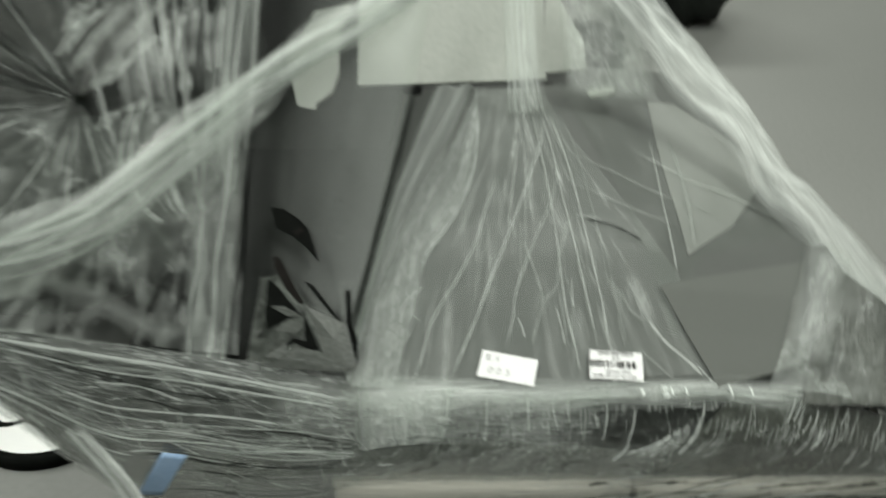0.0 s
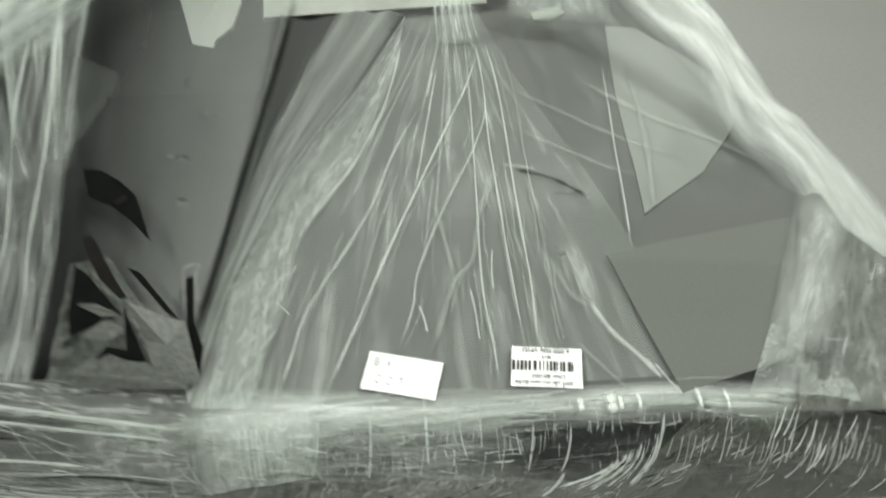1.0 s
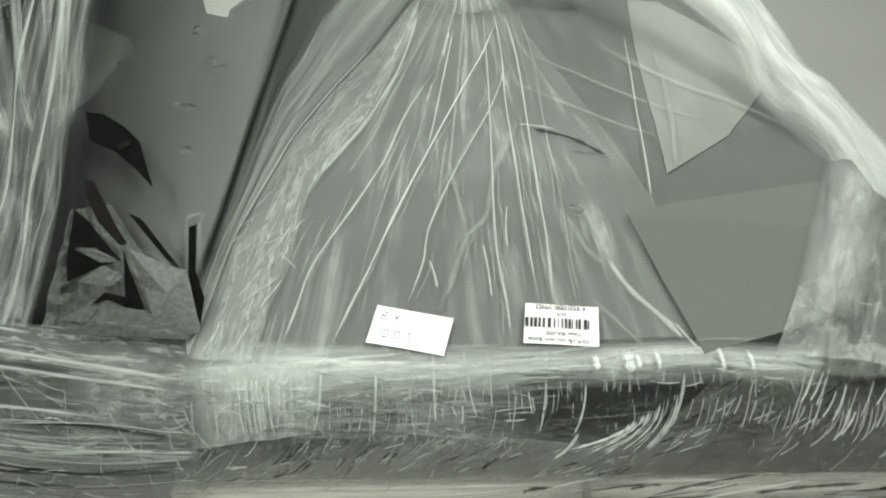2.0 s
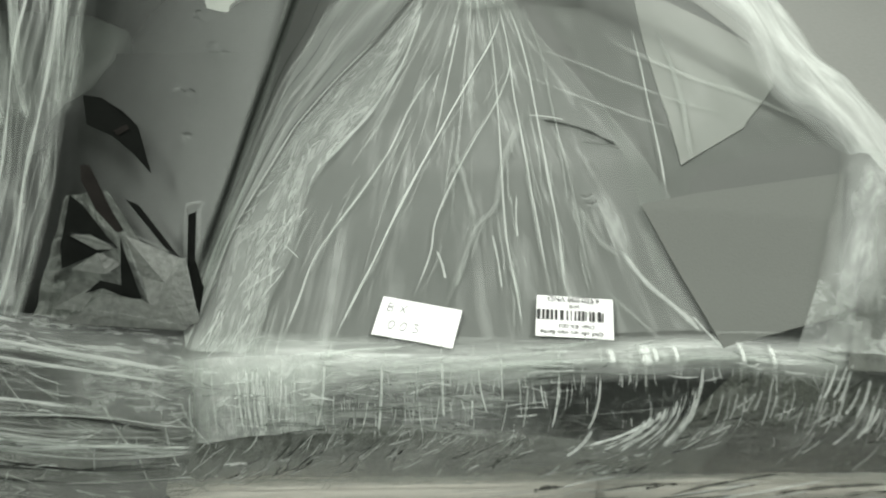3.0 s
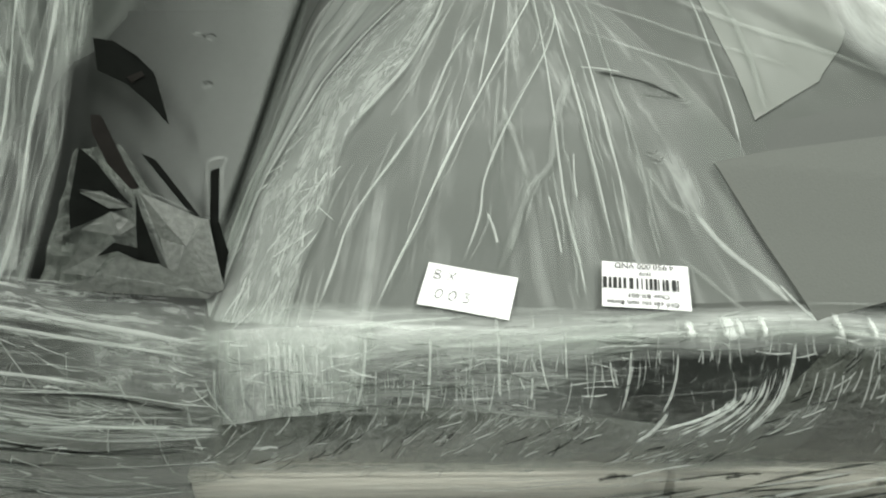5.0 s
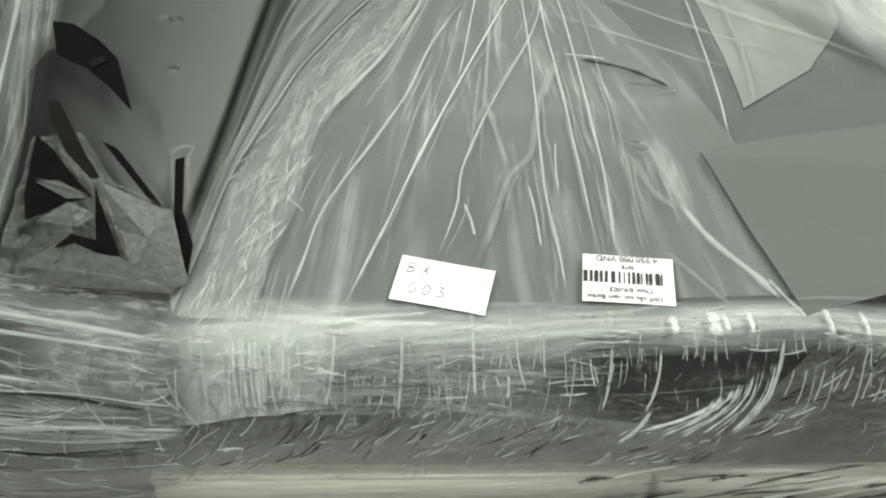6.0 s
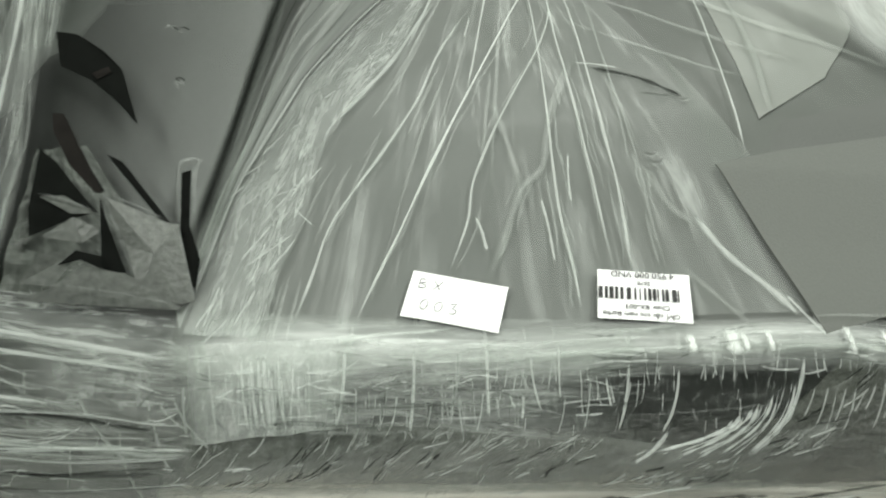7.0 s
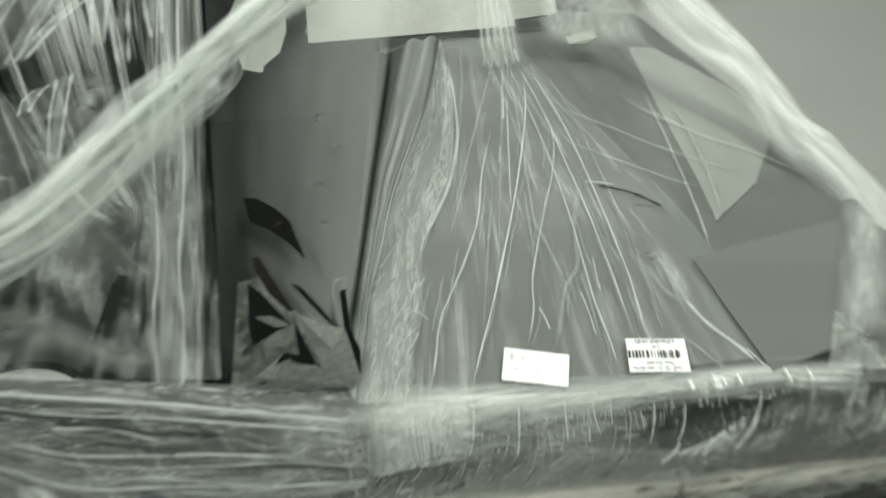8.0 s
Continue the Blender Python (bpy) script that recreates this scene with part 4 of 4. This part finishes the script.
for k in range(110):
    x = rng.uniform(-0.55, -0.1)
    v0 = rng.uniform(0.0, 0.7)
    front_strand(x, v0, v0 + rng.choice((0.05, 0.08, 0.14, 0.3)), rng.uniform(-0.006, 0.04), rng.choice((0.0008, 0.0012, 0.0018, 0.0030)), F_STRAND if k % 3 == 0 else F_FAINT, rng.uniform(-0.006, 0.012))
for k in range(26):
    x0 = rng.uniform(-0.1, 0.4)
    y0 = rng.uniform(0.700, 0.731)
    ln = rng.uniform(0.03, 0.12)
    strand([(x0, y0), (x0 + ln / 2, y0 + rng.uniform(-0.003, 0.003)), (x0 + ln, y0 + rng.uniform(-0.005, 0.005))], rng.uniform(0.0015, 0.005), F_STRAND if rng.random() < 0.4 else F_FAINT, 0.009, "ledge_strand")
for x, w, l in ((0.245, 0.008, 0.7), (0.273, 0.013, 1.1), (0.281, 0.006, 0.8), (0.298, 0.005, 0.9), (0.353, 0.006, 1.1), (0.379, 0.005, 1.0)):
    strand([(x, 0.714 + 0.008 * l), (x + 0.002, 0.712), (x + 0.001, 0.712 - 0.011 * l)], w, F_KNOT, 0.010, "bright_knot")

for k in range(170):
    x = rng.uniform(-0.56, -0.08) if k < 110 else rng.uniform(-0.08, 0.62)
    v0 = rng.uniform(0.02, 0.92)
    a = rng.choice((0.0, 0.3, -0.3, 1.2, -1.1)) + rng.gauss(0, 0.35)
    ln = rng.uniform(0.006, 0.03)
    pts = [front_at(x + ln * f * math.cos(a), min(1.0, max(0.0, v0 + 7 * ln * f * math.sin(a) + 0.005 * math.sin(f * 6 + k))), 0.0135) for f in (0, 0.33, 0.66, 1.0)]
    part("crinkle", ribbon(pts, rng.uniform(0.0006, 0.0018), 8, 3, 0.3, seed=k), F_STRAND if k % 3 == 0 and k < 110 else F_FAINT, wrap)


def crinkles(count, x_range, v_range, turn, spread, lengths, lift, seed, mats):
    """Many fine creases of the film on the front, joined into one mesh for each tone."""
    r = random.Random(seed)
    for mt, share, label in mats:
        whole = bmesh.new()
        for k in range(int(count * share)):
            x, v = r.uniform(*x_range), r.uniform(*v_range)
            a, ln = r.gauss(turn, spread), r.uniform(*lengths)
            bend = r.uniform(-0.25, 0.25) * ln
            pts = [front_at(x + ln * g * math.cos(a) + bend * g * g * math.sin(a), min(1.05, max(-0.1, v + (ln * g * math.sin(a) - bend * g * g * math.cos(a)) / 0.11)), lift) for g in (-0.5, -0.2, 0.15, 0.5)]
            piece = ribbon(pts, r.choice((0.0006, 0.0008, 0.0011, 0.0016)), 8, 2, 0.3, 0.7, seed=r.random() * 50)
            me = bpy.data.meshes.new("piece")
            piece.to_mesh(me)
            piece.free()
            whole.from_mesh(me)
            bpy.data.meshes.remove(me)
        tagged(part("fine_creases", whole, mt, wrap, label), kind="stuff")


# the grey share paints shade among the pale creases
TONES = ((F_STRAND, 0.22, "fine white creases"), (F_FAINT, 0.6, "fine pale creases"), (F_SHADE_GREY, 0.18, "fine grey creases"))
crinkles(420, (-0.57, -0.115), (-0.02, 0.95), 0.02, 0.16, (0.010, 0.045), 0.0145, 31, TONES)
crinkles(200, (-0.57, -0.115), (-0.02, 0.8), -0.9, 0.3, (0.006, 0.022), 0.0147, 32, TONES)
crinkles(170, (-0.11, 0.30), (0.12, 0.40), 1.55, 0.14, (0.004, 0.016), 0.0140, 33, TONES)
crinkles(90, (-0.11, 0.20), (0.05, 0.40), 0.05, 0.12, (0.010, 0.040), 0.0142, 34, TONES)
crinkles(340, (-0.11, 0.33), (0.44, 0.92), 2.4, 0.3, (0.003, 0.013), 0.0130, 35, TONES)
crinkles(120, (0.33, 0.62), (0.05, 0.8), 1.7, 0.15, (0.004, 0.012), 0.0130, 36, TONES)
crinkles(240, (-0.10, 0.44), (-0.10, 0.14), 0.0, 0.14, (0.006, 0.030), 0.0150, 37, TONES)

# the film foot that runs down to the floor side
for dx, w, mt in ((0.0, 0.030, F_FAINT), (0.006, 0.010, F_STRAND), (-0.008, 0.008, F_STRAND), (0.012, 0.006, F_KNOT)):
    strand([tuple(Vector(p) + Vector((dx, 0, 0))) for p in ((-0.440, 0.658, 0.263), (-0.397, 0.632, 0.224), (-0.371, 0.614, 0.197), (-0.347, 0.590, 0.161))], w, mt, name="film_foot")

# ---- torn black plastic beside the groove ----
bag = thing("black_plastic_bag", "torn black plastic bag with sharp glossy folds under the film", "plastic bag")


def shard(points, mat, name="torn_fold", thick=0.0005):
    return part(name, plate([Vector(p) + Vector((0.007, -0.014, 0.007)) for p in points], thick), mat, bag, smooth=False)


# black plates stand for dark openings, grey ones for facets with painted sheen
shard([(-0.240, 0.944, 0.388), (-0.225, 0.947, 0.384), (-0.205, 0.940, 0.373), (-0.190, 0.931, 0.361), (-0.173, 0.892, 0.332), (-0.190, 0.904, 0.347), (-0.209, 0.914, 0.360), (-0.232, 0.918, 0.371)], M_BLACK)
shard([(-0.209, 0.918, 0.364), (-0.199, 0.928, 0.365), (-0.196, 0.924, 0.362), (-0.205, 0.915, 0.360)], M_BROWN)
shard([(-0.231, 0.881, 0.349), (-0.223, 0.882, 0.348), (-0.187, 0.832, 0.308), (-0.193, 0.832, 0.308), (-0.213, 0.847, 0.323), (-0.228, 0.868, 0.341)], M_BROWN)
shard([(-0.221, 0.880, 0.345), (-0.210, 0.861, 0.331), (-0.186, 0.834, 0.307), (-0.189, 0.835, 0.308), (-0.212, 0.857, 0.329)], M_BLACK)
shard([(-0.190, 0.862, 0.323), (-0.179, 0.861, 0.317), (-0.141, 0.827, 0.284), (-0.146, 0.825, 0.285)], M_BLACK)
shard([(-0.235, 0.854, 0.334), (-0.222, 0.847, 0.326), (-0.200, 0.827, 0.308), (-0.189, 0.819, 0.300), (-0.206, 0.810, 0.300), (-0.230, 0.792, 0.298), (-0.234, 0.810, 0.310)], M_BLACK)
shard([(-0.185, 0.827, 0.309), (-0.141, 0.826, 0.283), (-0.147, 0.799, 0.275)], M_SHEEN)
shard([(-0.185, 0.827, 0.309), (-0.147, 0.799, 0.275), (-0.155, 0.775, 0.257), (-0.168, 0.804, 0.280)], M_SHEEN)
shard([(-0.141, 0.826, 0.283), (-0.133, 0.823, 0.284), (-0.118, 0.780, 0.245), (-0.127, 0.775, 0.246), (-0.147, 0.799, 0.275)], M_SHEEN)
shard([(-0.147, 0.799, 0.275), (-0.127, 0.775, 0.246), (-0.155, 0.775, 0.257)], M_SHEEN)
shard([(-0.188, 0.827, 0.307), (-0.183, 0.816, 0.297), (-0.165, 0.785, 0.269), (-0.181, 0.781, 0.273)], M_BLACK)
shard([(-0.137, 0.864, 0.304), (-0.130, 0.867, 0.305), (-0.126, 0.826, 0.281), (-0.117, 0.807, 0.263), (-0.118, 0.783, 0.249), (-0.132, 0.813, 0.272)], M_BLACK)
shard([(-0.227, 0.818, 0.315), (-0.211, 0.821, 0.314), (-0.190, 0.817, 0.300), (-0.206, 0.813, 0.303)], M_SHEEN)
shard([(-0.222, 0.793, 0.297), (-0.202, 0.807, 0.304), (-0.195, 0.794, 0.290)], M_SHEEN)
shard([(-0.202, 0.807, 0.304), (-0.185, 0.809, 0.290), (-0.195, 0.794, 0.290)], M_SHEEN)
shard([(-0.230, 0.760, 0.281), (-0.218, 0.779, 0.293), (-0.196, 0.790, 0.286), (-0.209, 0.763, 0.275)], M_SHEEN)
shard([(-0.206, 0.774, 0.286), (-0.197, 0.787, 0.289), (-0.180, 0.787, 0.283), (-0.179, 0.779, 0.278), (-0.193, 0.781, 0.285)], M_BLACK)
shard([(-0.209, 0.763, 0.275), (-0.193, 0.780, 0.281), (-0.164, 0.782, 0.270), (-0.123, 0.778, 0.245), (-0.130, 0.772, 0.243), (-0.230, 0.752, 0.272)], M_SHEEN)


def slump_fn(u, v):
    a = mixed((-0.243, 0.860, 0.327), (-0.211, 0.875, 0.322), u)
    b = mixed((-0.248, 0.754, 0.273), (-0.125, 0.782, 0.239), u)
    p = mixed(a, b, v)
    return p + Vector((0.2, -0.4, 0.8)) * (0.010 * noise.noise((u * 4, v * 5, 21)) + 0.008 * abs(noise.noise((u * 9, v * 8, 3))))


part("slumped_side", grid(slump_fn, 40, 40), M_SHEEN, bag, "crumpled black plastic, its dull sheen put in as grey", smooth=False)
for p in ((-0.158, 1.064, 0.424), (-0.150, 1.058, 0.418), (-0.141, 1.046, 0.394), (-0.134, 1.038, 0.388), (-0.160, 0.985, 0.372), (-0.156, 0.940, 0.346)):
    c = Vector(p)
    w = rng.uniform(0.005, 0.010)
    c = c + Vector((0.005, -0.010, 0.005))
    for k in range(4):
        a = rng.uniform(-0.9, 0.4)
        d = Vector((math.cos(a), math.sin(a), 0.5 * math.sin(a) - 0.2 * math.cos(a)))
        q = c + Vector((rng.uniform(-0.008, 0.008), rng.uniform(-0.006, 0.006), 0.0))
        part("film_tear", ribbon([q, q + d * 0.5 * w + Vector((0, 0.001, 0.0015)), q + d * w], rng.uniform(0.001, 0.003), 10, 3, 0.2, 0.9, seed=a), F_SHADE_DARK if k < 2 else F_FAINT, bag)
part("fold_rim", ribbon([Vector(p) for p in ((-0.132, 0.825, 0.281), (-0.138, 0.862, 0.301), (-0.135, 0.871, 0.309), (-0.124, 0.879, 0.305), (-0.126, 0.864, 0.300), (-0.120, 0.825, 0.276))], 0.004, 24, 6), F_FAINT, bag)

# thin pale lines along the edges of the folds
for a, b in (((-0.186, 0.829, 0.311), (-0.141, 0.827, 0.285)), ((-0.185, 0.828, 0.310), (-0.155, 0.776, 0.259)), ((-0.228, 0.820, 0.317), (-0.190, 0.818, 0.302)),
             ((-0.135, 0.825, 0.286), (-0.119, 0.781, 0.247)), ((-0.222, 0.795, 0.299), (-0.186, 0.811, 0.292)), ((-0.210, 0.765, 0.277), (-0.128, 0.775, 0.246))):
    o = Vector((0.008, -0.016, 0.008))
    part("fold_edge", ribbon([Vector(a) + o, mixed(a, b, 0.5) + o + Vector((0, 0, 0.002)), Vector(b) + o], 0.0014, 14, 3, 0.2, 0.6, seed=a[0] * 90), F_FAINT, bag)

# ---- labels stuck on the film over the panel ----


def label_base(name, tl, tr, br, bl, label):
    c = [on_seat(p, 0.0075) for p in (tl, tr, br, bl)]
    mid = (c[0] + c[1] + c[2] + c[3]) / 4
    ex = (c[1] - c[0] + c[2] - c[3]).normalized()
    n = ex.cross((c[0] - c[3] + c[1] - c[2]).normalized()).normalized()
    ey = n.cross(ex)
    w = ((c[1] - c[0]).length + (c[2] - c[3]).length) / 2
    h = ((c[0] - c[3]).length + (c[1] - c[2]).length) / 2
    m = Matrix((ex, ey, n)).transposed().to_4x4()
    m.translation = mid
    skew = ((c[0] + c[1]) / 2 - (c[2] + c[3]) / 2).dot(ex) / h

    def fn(u, v):
        x, y = (u - 0.5) * w, (v - 0.5) * h
        return Vector((x + skew * y, y, 0.0006 * math.sin(3 * u + 2 * v)))
    ob = part(name, slab(fn, 12, 8, -0.0004), M_PAPER, smooth=False)
    ob.matrix_world = m
    return tagged(ob, label, "label"), w, h


def lettering(text, size, x, y, parent, mat, turn=180, squeeze=1.0):
    cu = bpy.data.curves.new("lettering", "FONT")
    cu.body, cu.size, cu.align_x, cu.extrude = text, size, "CENTER", 0.0001
    tmp = bpy.data.objects.new("lettering", cu)
    scene.collection.objects.link(tmp)
    me = bpy.data.meshes.new_from_object(tmp.evaluated_get(bpy.context.evaluated_depsgraph_get()))
    bpy.data.objects.remove(tmp)
    me.materials.clear()
    me.materials.append(mat)
    ob = new("lettering", me)
    ob.parent = parent
    ob.matrix_basis = pose(x, y, 0.0011, 0, 0, turn) @ Matrix.Diagonal((squeeze, 1, 1, 1))
    return ob


tag, tw, th = label_base("barcode_label", (0.190, 0.779), (0.2565, 0.770), (0.251, 0.729), (0.1855, 0.737), "white printed price label with a barcode stuck upside down")
lettering("4.950.000 VND", 0.0072, -0.001, th * 0.47, tag, M_INK)
lettering("2678", 0.0048, 0.000, th * 0.28, tag, M_INK)
lettering("Chair BX-003", 0.0056, 0.002, -th * 0.20, tag, M_INK)
lettering("Gh\u1ebf c\u1eaft t\u00f3c nam Barbe", 0.0056, -0.0025, -th * 0.36, tag, M_INK)
brs = random.Random(12)
x = -tw * 0.49
while x < tw * 0.36:
    w = brs.choice((0.0008, 0.0014, 0.0022, 0.0030))
    part("barcode_bar", box(x, x + w, -th * 0.10, th * 0.14, 0.0008, 0.0012), M_INK, tag, smooth=False)
    x += w + brs.choice((0.0011, 0.0015, 0.0024))

note, nw, nh = label_base("handwritten_label", (0.0527, 0.786), (0.1236, 0.767), (0.114, 0.7285), (0.0435, 0.7465), "white paper label with faint handwriting, stuck on the film")


def stroke(points, x, y, s):
    pts = [Vector((x + s * a, y + s * b, 0.0011)) for a, b in points]
    ob = part("pen_stroke", ribbon(pts, 0.0006, 14, 2, 0.0, 0.3, taper=False), M_PENCIL, note)
    return ob


S1 = 0.0085
stroke([(0, 0), (0, 0.5), (0, 1)], -nw * 0.40, nh * 0.14, S1)
stroke([(0, 1), (0.5, 0.9), (0.45, 0.6), (0, 0.52), (0.6, 0.35), (0.5, 0.05), (0, 0)], -nw * 0.40, nh * 0.14, S1)
stroke([(0, 0), (0.35, 0.5), (0.7, 1)], -nw * 0.25, nh * 0.14, S1)
stroke([(0, 0.9), (0.35, 0.5), (0.6, 0.05)], -nw * 0.25, nh * 0.14, S1)
for k in range(2):
    stroke([(0.3, 1), (0.02, 0.6), (0.1, 0.1), (0.45, 0.02), (0.65, 0.5), (0.55, 0.9), (0.3, 1)], -nw * (0.33 - 0.15 * k), -nh * 0.30, S1)
stroke([(0, 0.95), (0.5, 1), (0.2, 0.6), (0.55, 0.4), (0.45, 0.05), (0, 0)], -nw * 0.02, -nh * 0.30, S1)

# ---- things round the pack ----
# blue reflection on the film, put in as a coloured patch
strip = part("blue_reflection", slab(lambda u, v: front_at(-0.345 + 0.03 * u - 0.045 * (1 - v), 0.48 + 0.34 * (1 - v), 0.016), 8, 8, 0.001), M_BLUE)
tagged(strip, "pale blue patch painting a reflection on the film at the pallet corner", "strap")

sack = thing("black_bag", "black fabric bag standing on the cement floor behind", "bag")
part("bag_body", mound(0.62, 1.03, 2.78, 3.15, 0.0, 0.55, 3.0, 0.03), M_PAD, sack)
part("bag_seam", ribbon([Vector((0.64, 2.772, 0.20)), Vector((0.8, 2.762, 0.18)), Vector((1.0, 2.772, 0.20))], 0.02, 12, 3), M_BLACK, sack)

# black block added so the gap behind the film stays dark
filler = thing("dark_gap_filler", "black block on the cement floor behind the pallet, added to fill the dark gap", "case")
part("filler_body", mound(-0.85, -0.24, 2.15, 2.5, 0.0, 0.70, 13.0, 0.01, 8.0), M_BLACK, filler)
part("filler_band", ribbon([Vector((-0.6, 2.14, 0.5)), Vector((-0.55, 2.11, 0.47)), Vector((-0.5, 2.14, 0.5))], 0.02, 10, 3), M_PAD, filler)

# shadow beside the pallet, put in as a low black shape
pad = thing("pallet_shadow_shape", "flat black shape with a rounded end, painting the pallet's shadow on the cement floor", "mat")
part("shadow_body", mound(0.33, 0.665, 0.56, 0.79, 0.0, 0.02, 21.0, 0.004, 5.0), M_BLACK, pad)

disc = thing("round_white_lid", "round white plastic lid with a black rim on the cement floor", "lid")


def ring(r0, r1, z0, z1, seg=64):
    bm = bmesh.new()
    rows = [[bm.verts.new((r * math.cos(a), r * math.sin(a), z)) for a in (math.tau * k / seg for k in range(seg))] for r, z in ((r0, z0), (r1, z0), (r1, z1), (r0, z1))]
    for j in range(4):
        for k in range(seg):
            bm.faces.new((rows[j][k], rows[j][(k + 1) % seg], rows[(j + 1) % 4][(k + 1) % seg], rows[(j + 1) % 4][k]))
    bmesh.ops.recalc_face_normals(bm, faces=list(bm.faces))
    return bm


def dome(r, z0, z1, seg=48):
    bm = grid(lambda u, v: Vector((r * v * math.cos(u * math.tau), r * v * math.sin(u * math.tau), z0 + (z1 - z0) * (1 - v * v))), seg, 10)
    bmesh.ops.remove_doubles(bm, verts=list(bm.verts), dist=1e-5)
    return bm


disc.matrix_world = pose(-0.638, 0.945, 0.0)
part("lid_top", dome(0.121, 0.022, 0.028), M_WHITE, disc)
part("lid_rim", ring(0.119, 0.133, 0.0, 0.024), M_BLACK, disc, "black rim")
part("lid_mark", ribbon([Vector((-0.095, -0.035, 0.0262)), Vector((-0.075, -0.058, 0.0262)), Vector((-0.045, -0.062, 0.0265)), Vector((-0.015, -0.048, 0.0275))], 0.010, 16, 3, 0.0), M_BLACK, disc, "black curved mark")
